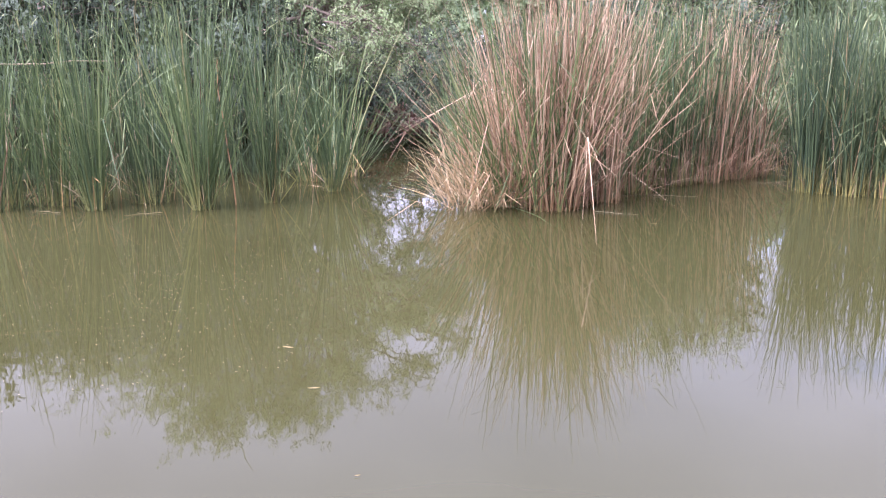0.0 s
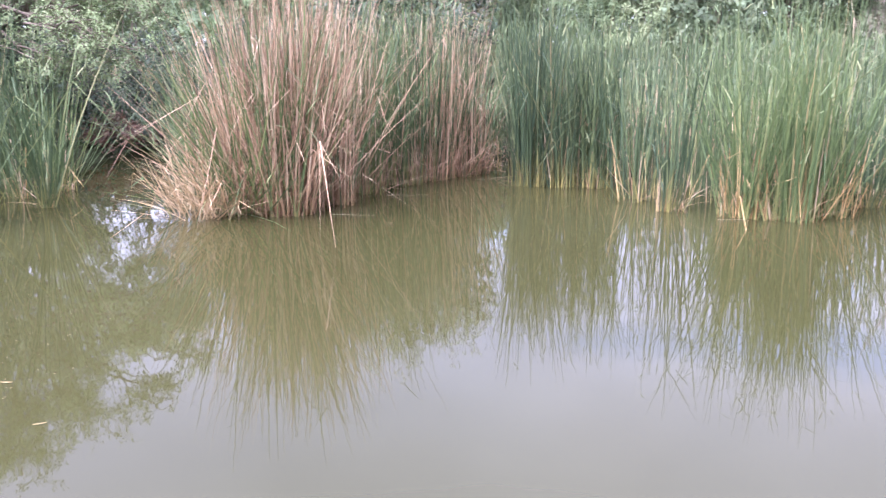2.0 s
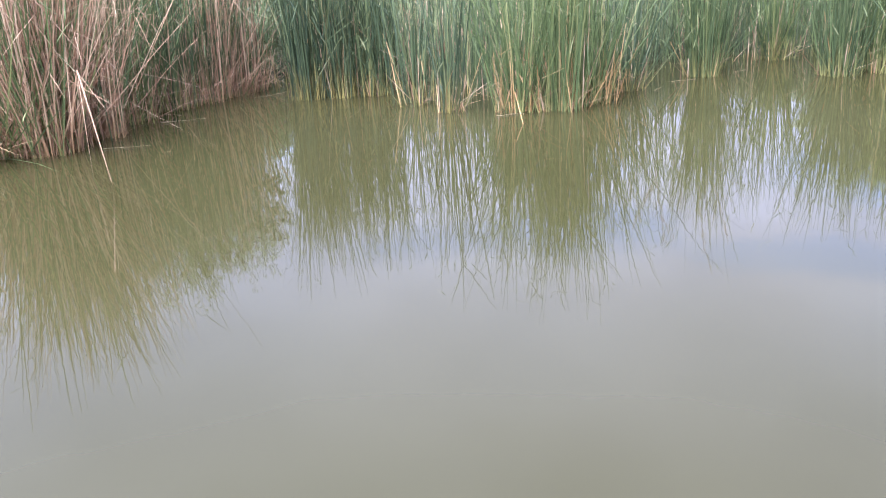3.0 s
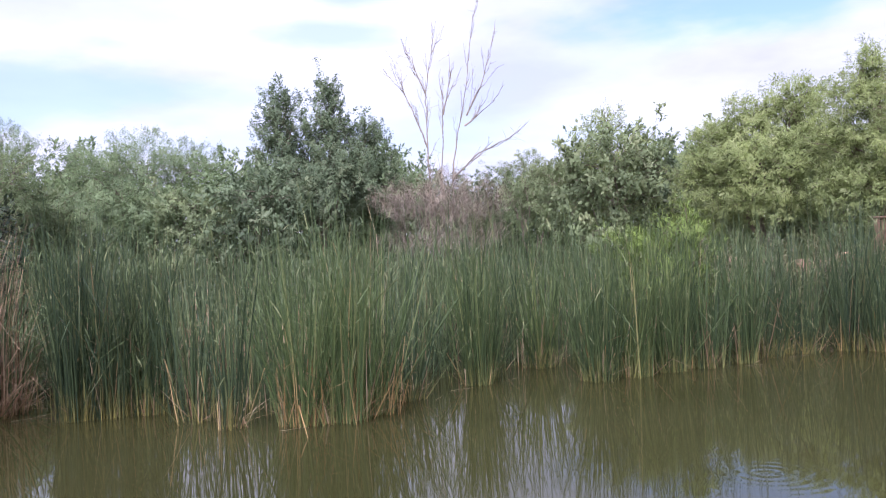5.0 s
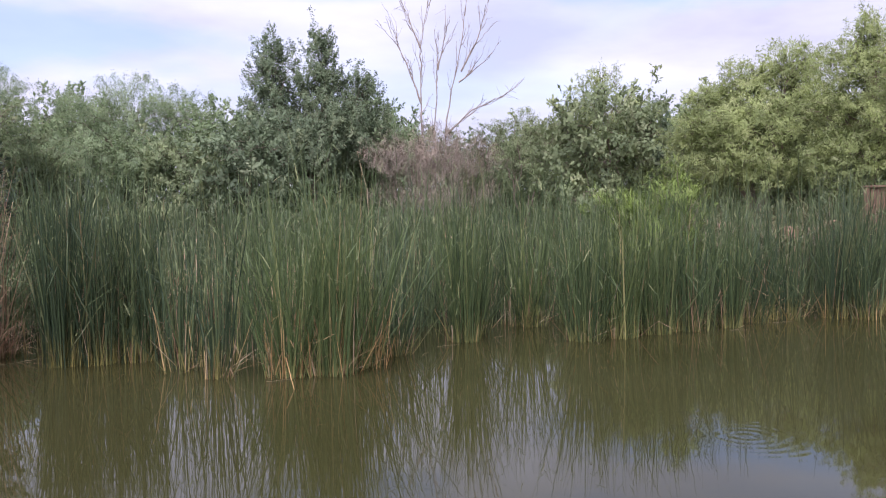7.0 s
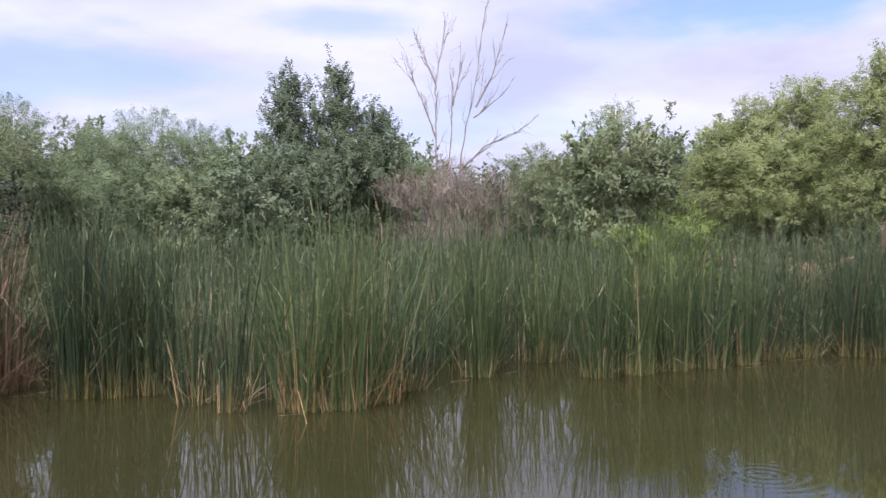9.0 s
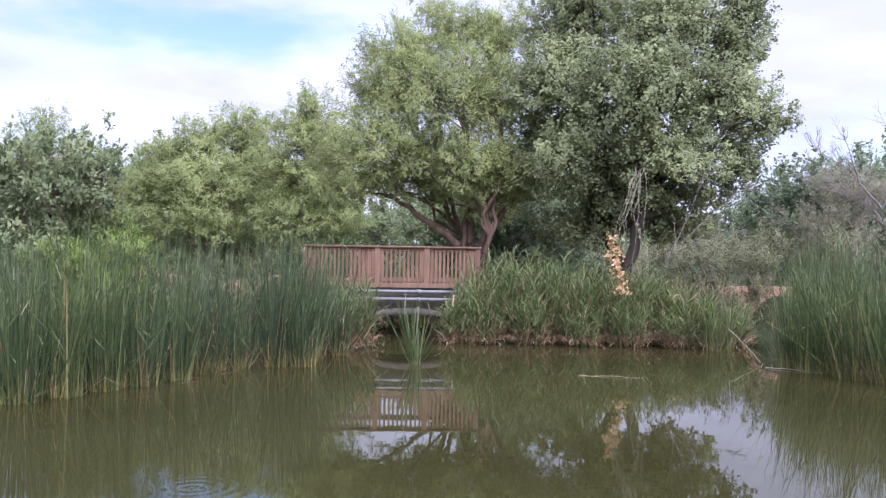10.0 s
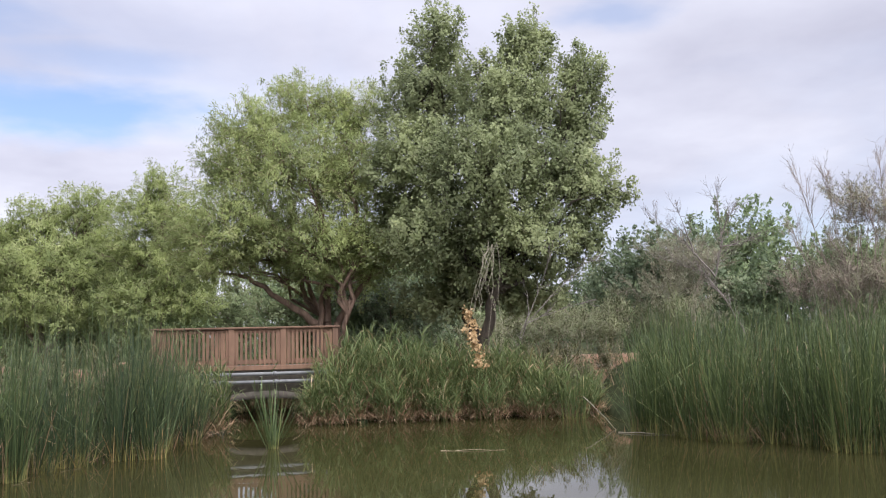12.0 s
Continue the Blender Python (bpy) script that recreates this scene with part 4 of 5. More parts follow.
tree("willow_tree", (38.24, 11.36), [(0.00, 0.00, 8.95, 1.13, 1.13), (-0.13, 0.47, 7.69, 1.60, 1.33), (0.27, -0.92, 7.29, 1.46, 1.46), (-0.33, 1.10, 5.96, 1.46, 1.46), (0.21, -0.69, 5.42, 1.73, 1.33), (0.1, 0.3, 3.7, 1.9, 1.1), (-0.4, 1.3, 4.3, 1.5, 1.0), (0.3, -1.2, 3.9, 1.5, 1.0)],
     "slender pale green willow tree with loose crown", M_WILLOW, 70000, per=9, length=0.144, wide=0.042, droop=0.4, spread=0.48, trunk_r=0.16, scatter=0.07)
tree("willow_tree", (28.83, 3.15), [(-0.09, 0.7, 10.05, 1.25, 1.05), (-1.31, 1.99, 8.8, 1.55, 1.2), (0.07, -0.8, 9.5, 1.45, 1.45), (0.47, 3.28, 7.9, 1.3, 1.3), (-1.63, 0.87, 7.35, 2.1, 1.6),
      (0.09, -0.96, 7.25, 1.65, 1.85), (-1.93, 2.58, 5.72, 1.9, 1.2), (-0.8, 4.27, 5.54, 1.1, 0.9), (-1.04, 0.25, 5.24, 2.1, 1.2), (-1.8, 3.2, 4.6, 1.3, 0.7), (-0.6, -0.5, 4.3, 1.5, 0.6), (0.12, -1.49, 4.95, 1.5, 1.3), (0.72, 2.0, 4.9, 1.5, 0.7)],
     "large spreading yellow-green willow with several leaning trunks", M_WILLOW, 185000, per=10, length=0.12, wide=0.03, droop=0.45, spread=0.5, trunks=2, trunk_r=0.15, fork=0.18, bark=M_REDBARK, boughs=BOUGHS)
tree("cottonwood_tree", (26.94, -1.79), [(0.05, 1.07, 11.65, 0.9, 1.1), (-0.17, -1.7, 11.15, 0.9, 1.1), (-0.43, -3.31, 10.05, 0.85, 1.05), (-0.01, -0.17, 10.6, 0.3, 0.75), (1.06, 1.46, 10.0, 1.45, 1.4),
      (-0.78, -0.95, 9.1, 1.55, 1.5), (-0.38, -3.09, 8.45, 1.05, 1.35), (0.06, 1.87, 7.55, 1.45, 1.55), (-1.53, -0.3, 6.89, 1.8, 1.6), (-0.34, -2.85, 6.7, 1.45, 1.2), (-0.61, -4.19, 6.4, 0.55, 0.58),
      (-0.45, 1.23, 5.19, 1.7, 1.25), (-1.3, -1.1, 5.04, 1.6, 1.05), (-0.41, -3.21, 5.1, 0.85, 0.7), (1.06, 2.28, 5.9, 1.05, 1.25), (0, 0, 4.1, 1.4, 0.55), (-0.24, -2.24, 4.2, 0.9, 0.55), (0.5, 1.0, 3.3, 1.3, 0.6), (0.2, -1.5, 3.3, 1.2, 0.5)],
     "tall dense dark green cottonwood with twin tops", M_COTTON, 190000, per=8, length=0.088, wide=0.080, droop=0.25, spread=0.36, scatter=0.09, trunks=2, trunk_r=0.3, fork=0.2, rough=0.27, rise=0.8, bark=M_SHADEBARK)
tree("dark_bush", (32.97, 1.21), [(0, 0, 3.6, 1.6, 1.0), (0, 1.13, 3.5, 1.3, 0.9), (0, -1.21, 3.3, 1.1, 0.8), (0, 0, 2.4, 1.8, 0.9)], "dense dark green bush in the shade under trees", M_DARKLEAF, 26000, per=8, length=0.10, wide=0.06,
     trunks=1, trunk_r=0.1, category="bush")
tree("lime_bush", (14.9, 8.17), [(0.1, -0.15, 2.3, 0.5, 0.45), (-0.3, 0.6, 2.0, 0.6, 0.33), (0, 0, 1.5, 0.9, 0.6)], "yellow-green spiky bush rising behind the cattails", M_LIME, 13000, per=9, length=0.15, wide=0.013,
     droop=-0.15, spread=0.22, trunks=1, trunk_r=0.05, category="bush", ground=0.15, rise=0.7)
tree("grey_shrub", (44.33, 34.18), [(0.00, 0.00, 7.2, 1.75, 1.10), (1.22, -1.61, 6.9, 1.40, 1.10), (-1.17, 1.52, 6.8, 1.40, 1.0), (0, 0, 6.0, 2.2, 1.0), (0.00, 0.00, 4.72, 2.62, 1.57)], "open grey-green shrub with pale twigs", M_GREYLEAF, 24000, per=8, length=0.105, wide=0.045, trunks=3,
     trunk_r=0.10, category="shrub", scatter=0.09)
tree("tamarisk_shrub", (24.98, -12.65), [(-0.05, -0.1, 5.75, 0.95, 0.75), (-0.4, -0.8, 5.4, 0.95, 0.8), (0.15, 0.35, 4.75, 0.6, 0.5), (0, 0, 3.4, 1.3, 0.8)], "thin olive-green tamarisk crown over bare twigs", M_TAMARISK, 12000,
     per=9, length=0.10, wide=0.020, droop=-0.2, spread=0.4, trunks=1, trunk_r=0.07, category="shrub", bark=M_DEADWOOD, twigs=0.9)
tree("dead_shrub", (25.6, -12.2), [(0, 0, 3.3, 1.3, 0.9), (0.5, 1.0, 3.2, 0.9, 0.8), (-0.5, -1.0, 3.5, 1.0, 0.9)], "fine pinkish-brown leafless shrub above the reeds", M_DEADTWIG, 4200, per=8, length=0.30, wide=0.010, droop=-0.6, spread=0.6, scatter=0.1,
     trunks=1, trunk_r=0.05, category="shrub", bark=M_DEADWOOD, twigs=0.9)
tree("tamarisk_shrub", (44.81, -13.48), [(0.14, 0.47, 6.14, 1.72, 1.17), (-0.31, -1.00, 5.78, 1.72, 1.17), (0.17, 0.55, 4.31, 2.34, 1.17), (0.00, 0.00, 3.01, 2.34, 1.17)], "brown-green tamarisk shrub beyond the reeds", M_TAMARISK, 28600, per=9, length=0.144,
     wide=0.024, droop=-0.2, spread=0.42, trunks=4, trunk_r=0.08, category="shrub", bark=M_DEADWOOD, twigs=0.7, scatter=0.07)

# low bushes that close the view behind the reeds and the bridge
HEDGE = [("far_bush", M_MESQUITE, "rounded green bush in the scrub beyond the pond"), ("far_bush", M_DARKLEAF, "dark green bush in the scrub beyond the pond"), ("far_bush", M_GREYLEAF, "grey-green bush in the scrub beyond the pond")]
protos = []
for i, (nm, mt, lb) in enumerate(HEDGE):
    protos.append(tree(nm, (24 + i, 28), [(0, 0, 2.6, 1.5, 0.9), (1.0, 0.4, 2.3, 1.0, 0.8), (-1.0, -0.3, 2.2, 1.1, 0.8), (0, 0, 1.5, 1.7, 0.9), (0.3, 0, 0.6, 1.9, 0.6)], lb, mt, 12600, per=8, length=0.135, wide=0.075, droop=0.1, spread=0.4,
                       trunks=3, trunk_r=0.06, category="bush", group="scrub beyond the pond", ground=0.0))
hr = random.Random(5)
spots = [(az, 58 + hr.uniform(-6, 10), hr.uniform(1.5, 2.2)) for az in range(-36, 132, 3) if not 92 < az < 105] + [(az, 85 + hr.uniform(-8, 15), hr.uniform(2.2, 3.2)) for az in range(-36, 132, 4) if not 92 < az < 105] + [(az, 105 + hr.uniform(-5, 8), hr.uniform(2.0, 2.5)) for az in range(91, 107, 2)] + [(az, 36 + hr.uniform(-2, 3), hr.uniform(0.9, 1.15)) for az in (84, 87, 90)]
for i, (az, r, sc) in enumerate(spots):
    if 72 < az < 83 and r > 50:
        sc *= 0.68  # the scrub lies lower beyond the bridge
    x, y = polar(az + hr.uniform(-1.5, 1.5), r)
    m = pose(x, y, ground_height(x, y) - 0.1, 0, 0, hr.uniform(0, 360)) @ Matrix.Diagonal((sc, sc, sc * hr.uniform(0.85, 1.15), 1))
    p = protos[hr.choice((0, 0, 0, 2, 2, 1))]
    if i < 3:
        protos[i].matrix_basis = m
    else:
        copy_thing(p, m @ Matrix.Diagonal((1 / p.scale[0], 1 / p.scale[1], 1 / p.scale[2], 1)))

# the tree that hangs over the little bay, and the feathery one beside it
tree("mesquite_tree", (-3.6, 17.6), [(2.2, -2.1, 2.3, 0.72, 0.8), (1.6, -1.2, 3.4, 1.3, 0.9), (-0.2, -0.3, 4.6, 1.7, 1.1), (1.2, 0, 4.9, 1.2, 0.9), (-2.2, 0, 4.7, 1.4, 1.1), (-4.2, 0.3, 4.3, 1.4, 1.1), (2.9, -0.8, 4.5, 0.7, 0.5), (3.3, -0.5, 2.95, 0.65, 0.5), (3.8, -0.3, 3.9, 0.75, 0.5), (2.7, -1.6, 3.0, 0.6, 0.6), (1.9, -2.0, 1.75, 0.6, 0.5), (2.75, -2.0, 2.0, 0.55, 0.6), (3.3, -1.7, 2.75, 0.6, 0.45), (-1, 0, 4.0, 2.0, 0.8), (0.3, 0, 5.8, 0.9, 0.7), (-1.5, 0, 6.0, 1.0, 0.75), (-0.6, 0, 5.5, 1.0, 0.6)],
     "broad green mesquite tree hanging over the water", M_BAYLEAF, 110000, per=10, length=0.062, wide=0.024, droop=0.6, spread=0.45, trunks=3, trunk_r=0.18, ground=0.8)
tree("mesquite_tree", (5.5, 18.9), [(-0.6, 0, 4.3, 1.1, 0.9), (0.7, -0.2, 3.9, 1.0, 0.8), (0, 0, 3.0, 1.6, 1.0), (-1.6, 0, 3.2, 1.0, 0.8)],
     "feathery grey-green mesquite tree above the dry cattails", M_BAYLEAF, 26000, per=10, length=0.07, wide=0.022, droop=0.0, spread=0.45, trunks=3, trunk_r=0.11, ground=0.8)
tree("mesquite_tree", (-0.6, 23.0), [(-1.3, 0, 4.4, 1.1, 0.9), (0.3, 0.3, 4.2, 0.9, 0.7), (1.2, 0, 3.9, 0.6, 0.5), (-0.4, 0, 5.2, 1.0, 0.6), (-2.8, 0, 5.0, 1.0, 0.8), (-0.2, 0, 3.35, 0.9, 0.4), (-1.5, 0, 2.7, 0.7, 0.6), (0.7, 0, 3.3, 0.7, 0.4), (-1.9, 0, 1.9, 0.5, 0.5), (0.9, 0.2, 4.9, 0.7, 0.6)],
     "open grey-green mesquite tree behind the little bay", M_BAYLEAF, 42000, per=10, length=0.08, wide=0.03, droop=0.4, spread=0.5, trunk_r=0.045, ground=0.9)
tree("dark_bush", (5.9, 14.6), [(0, 0, 1.0, 0.7, 0.6), (0.4, 0.3, 0.8, 0.6, 0.6), (-0.4, 0.2, 0.7, 0.6, 0.5)], "leafy green bush in the gap between reed clumps", M_MESQUITE, 7000, per=8, length=0.06, wide=0.03, trunks=1, trunk_r=0.03, category="bush", group="bushes behind the bay", ground=0.1)
tree("red_shrub", (-1.2, 17.9), [(0, 0, 0.55, 0.5, 0.3), (0.5, -0.2, 0.45, 0.4, 0.25)], "low rusty red shrub at the back of the bay", M_REDLEAF, 2500, per=8, length=0.07, wide=0.03, trunks=1, trunk_r=0.03, category="shrub", ground=0.1)

# bushes closing the view behind the bay's reeds, shade put into leaf colour
shade = tree("shade_toned_bush", polar(-34, 18.5), [(0, 0, 2.2, 1.2, 0.8), (0.9, 0.3, 1.9, 0.9, 0.7), (-0.9, -0.2, 1.9, 0.9, 0.7), (0, 0, 1.1, 1.5, 0.8), (0.2, 0, 0.4, 1.6, 0.5)], "dense green bush behind the cattails, leaves toned dark for shade", M_DEEPBUSH, 9000, per=8, length=0.105, wide=0.05,
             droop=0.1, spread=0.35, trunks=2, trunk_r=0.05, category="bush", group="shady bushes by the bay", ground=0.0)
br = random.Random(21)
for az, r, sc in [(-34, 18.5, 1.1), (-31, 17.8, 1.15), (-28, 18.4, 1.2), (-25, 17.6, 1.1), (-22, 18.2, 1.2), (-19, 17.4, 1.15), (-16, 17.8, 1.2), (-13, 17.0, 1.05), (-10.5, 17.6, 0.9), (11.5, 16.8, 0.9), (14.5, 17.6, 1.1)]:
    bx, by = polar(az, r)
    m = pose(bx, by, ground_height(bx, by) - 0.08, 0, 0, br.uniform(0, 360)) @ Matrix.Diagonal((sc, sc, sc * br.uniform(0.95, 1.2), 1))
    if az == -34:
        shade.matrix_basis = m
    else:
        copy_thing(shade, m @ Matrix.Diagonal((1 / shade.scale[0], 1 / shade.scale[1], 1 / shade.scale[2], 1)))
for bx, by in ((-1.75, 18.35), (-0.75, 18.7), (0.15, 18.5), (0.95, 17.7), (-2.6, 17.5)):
    tree("shade_toned_bush", (bx, by), [(0, 0, 0.45, 0.55, 0.4), (0.35, 0.1, 0.35, 0.4, 0.35), (-0.35, 0, 0.3, 0.4, 0.3)], "low growth at the back of the bay, leaves toned dark for shade", M_DEEPBUSH, 3200, per=8, length=0.06, wide=0.03, trunks=1, trunk_r=0.03, category="bush", group="low growth at the bay", ground=0.05)
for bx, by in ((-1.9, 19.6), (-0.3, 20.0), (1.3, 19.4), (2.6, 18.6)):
    tree("shade_toned_bush", (bx, by), [(0, 0, 1.9, 0.9, 0.6), (0, 0, 1.05, 1.0, 0.6), (0.5, 0.2, 0.8, 0.8, 0.6), (-0.5, 0, 0.7, 0.9, 0.6)], "bush at the back of the bay, leaves toned dark for shade", M_DEEPBUSH, 11000, per=8, length=0.07, wide=0.035, trunks=1, trunk_r=0.04, category="bush", group="bushes behind the bay", ground=0.2)


def twig_tree(name, stems, label, mat, side=9, reach=1.1, r=0.05, ground=1.2, category="bare tree", fine=5, thick=1.0, wild=0.48):
    """A leafless tree: each stem is a chain of points; side branches and fine twigs grow up and out of it."""
    top = tagged(new(name), label, category)
    o = np.array((*stems[0][0][:2], ground))
    top.location = tuple(o)
    main, sides = [], []
    for chain in stems:
        c = [np.array(p, float) - o for p in chain]
        n = len(c) - 1
        for i in range(n):
            a, b = c[i], c[i + 1]
            ra, rb = r * (1.2 - i / n), r * (1.15 - (i + 1) / n)
            main.append(limb(a, b, ra, rb, 0, 0.016, 7))
            way = (b - a) / np.linalg.norm(b - a)
            for _ in range(side):
                f = rng.uniform(0.15, 1.0)
                p = a + (b - a) * f
                d = way * 1.15 + rng.normal(0, wild, 3) + (0, 0, 0.3)
                d /= np.linalg.norm(d)
                ln = reach * rng.uniform(0.35, 1.0) * (1 - 0.45 * f)
                e = p + d * ln
                sides.append(limb(p, e, 0.016 * thick, 0.006 * thick, -0.05, 0.04, 6))
                for _ in range(fine):
                    g = p + (e - p) * rng.uniform(0.25, 1.0)
                    h = d + rng.normal(0, 0.5, 3)
                    sides.append(limb(g, g + h / np.linalg.norm(h) * ln * rng.uniform(0.2, 0.5), 0.0075 * thick, 0.004 * thick, 0, 0.05, 3))
    v, q = tubes(main, 7)
    under(new("trunk", mesh_of("trunk", v, q, mat, smooth=True)), top)
    v, q = tubes(sides, 4)
    tagged(under(new("branchwork", mesh_of("branchwork", v, q, mat, smooth=True)), top), kind="stuff")
    return top


DEAD = [[(36.4, 35.3, 0.6), (36.3, 35.4, 8.5), (36.3, 35.4, 11.5), (36.8, 34.8, 15.7)], [(36.3, 35.4, 8.3), (35.7, 36.0, 10.7), (35.1, 36.6, 12.4)], [(36.8, 34.9, 0.6), (36.9, 34.8, 8.0), (37.0, 34.6, 12.1)],
        [(37.0, 34.6, 0.6), (37.3, 34.3, 7.5), (37.9, 33.6, 11.9), (38.3, 33.2, 16.0)], [(37.9, 33.7, 10.1), (38.5, 33.0, 11.8), (39.0, 32.4, 14.3)]]
DEAD += [[(37.8, 33.8, 9.5), (39.0, 32.4, 10.9)], [(37.2, 34.4, 6.4), (38.3, 33.2, 7.9), (39.5, 31.7, 8.7)], [(36.3, 35.4, 11.5), (35.6, 36.1, 14.0)], [(37.0, 34.7, 10.2), (37.4, 34.3, 12.7)]]
twig_tree("bare_tree", DEAD, "tall bare pale tree with upright dead branches", M_DEADWOOD, side=6, reach=2.7, r=0.05, fine=2, thick=1.5, wild=0.26)
tree("dead_shrub", (34.54, 32.57), [(0.00, 0.00, 4.72, 3.04, 1.37), (-1.27, 1.35, 4.43, 1.84, 1.13), (1.25, -1.35, 4.43, 1.61, 1.13), (0.00, 0.00, 2.53, 3.04, 1.29)], "leafless pinkish-brown dead shrub", M_DEADTWIG, 30000, per=8, length=0.32, wide=0.014,
     droop=-0.4, spread=0.61, scatter=0.13, trunks=5, trunk_r=0.09, category="shrub", bark=M_DEADWOOD, twigs=0.9)
twig_tree("bare_tree", [[(31.6, -12.2, 1.2), (32.05, -11.3, 3.3), (32.3, -10.6, 4.4), (32.7, -9.4, 4.9)], [(32.2, -11.0, 4.2), (32.5, -10.0, 5.6), (32.9, -8.7, 6.6)], [(32.2, -11.0, 4.2), (32.1, -11.3, 5.5), (32.1, -11.2, 7.4)],
                        [(32.1, -11.2, 5.3), (31.7, -12.3, 5.5)], [(32.4, -10.3, 5.2), (32.6, -9.8, 6.9)], [(32.1, -11.2, 5.6), (31.9, -11.7, 6.7)]], "leaning bare grey tree beyond the reeds", M_GREYWOOD, side=16, reach=1.5, r=0.03, fine=8, thick=0.5, wild=0.6)
twig_tree("bare_shrub", [[(25.0, -12.6, 1.2), (24.9, -12.3, 4.2), (25.1, -12.0, 6.9)], [(25.0, -12.6, 1.2), (25.2, -11.8, 4.5), (25.4, -11.3, 6.8)], [(25.0, -12.7, 1.2), (24.5, -13.1, 4.8), (24.6, -12.9, 5.7)],
                         [(25.1, -12.0, 1.2), (25.3, -11.5, 3.8), (25.5, -11.1, 5.1)], [(25.0, -12.8, 1.2), (24.4, -13.4, 5.0), (24.4, -13.3, 6.9)], [(24.7, -12.7, 3.4), (25.1, -12.0, 4.8)], [(24.7, -12.8, 3.6), (24.2, -13.7, 4.1)]],
          "leafless twiggy pinkish shrub above the reeds", M_DEADWOOD, side=20, reach=1.4, r=0.02, fine=8, category="shrub", thick=0.42)


# ---- footbridge ----
BRIDGE = pose(23.7, 3.76, 0, 0, 0, -79.05)


def box(bm, x0, x1, y0, y1, z0, z1, bevel=0.006):
    made = bmesh.ops.create_cube(bm, size=1.0, matrix=Matrix.Translation(((x0 + x1) / 2, (y0 + y1) / 2, (z0 + z1) / 2)) @ Matrix.Diagonal((x1 - x0, y1 - y0, z1 - z0, 1)))
    if bevel:
        edges = list({e for v in made["verts"] for e in v.link_edges})
        bmesh.ops.bevel(bm, geom=edges, offset=bevel, segments=1, affect="EDGES")


def board(name, parent, mat, *size, bevel=0.006, label=""):
    bm = bmesh.new()
    box(bm, *size, bevel)
    return part(name, bm, mat, parent, label)


def round_bar(name, parent, mat, x0, x1, y, z, r, sides=14):
    bm = bmesh.new()
    bmesh.ops.create_cone(bm, cap_ends=True, segments=sides, radius1=r, radius2=r, depth=x1 - x0, matrix=Matrix.Translation(((x0 + x1) / 2, y, z)) @ Matrix.Rotation(radians(90), 4, "Y"))
    for f in bm.faces:
        f.smooth = len(f.verts) == 4
    return part(name, bm, mat, parent)


POSTS = (-3.35, -1.36, 0.0, 1.40)


def railing(y, label):
    top = tagged(new("bridge_railing"), label, "railing", "footbridge railings")
    top.matrix_basis = BRIDGE @ Matrix.Translation((0, y, 0))
    for x in POSTS:
        board("post", top, M_RAIL, x - 0.075, x + 0.075, -0.085, 0.055, 1.30, 2.495)
    board("top_rail", top, M_RAIL, POSTS[0] - 0.12, POSTS[-1] + 0.12, -0.12, 0.085, 2.50, 2.545, bevel=0.01)
    for a, b in zip(POSTS, POSTS[1:]):
        board("upper_rail", top, M_RAIL, a + 0.073, b - 0.073, -0.02, 0.02, 2.40, 2.495)
        board("lower_rail", top, M_RAIL, a + 0.073, b - 0.073, -0.02, 0.02, 1.56, 1.65)
        n = int(round((b - a - 0.14) / 0.118))
        for i in range(n):
            c = a + 0.07 + (i + 0.5) * (b - a - 0.14) / n
            board("picket", top, M_RAIL, c - 0.026, c + 0.026, -0.048, -0.022, 1.52, 2.47, bevel=0.004)
    return top


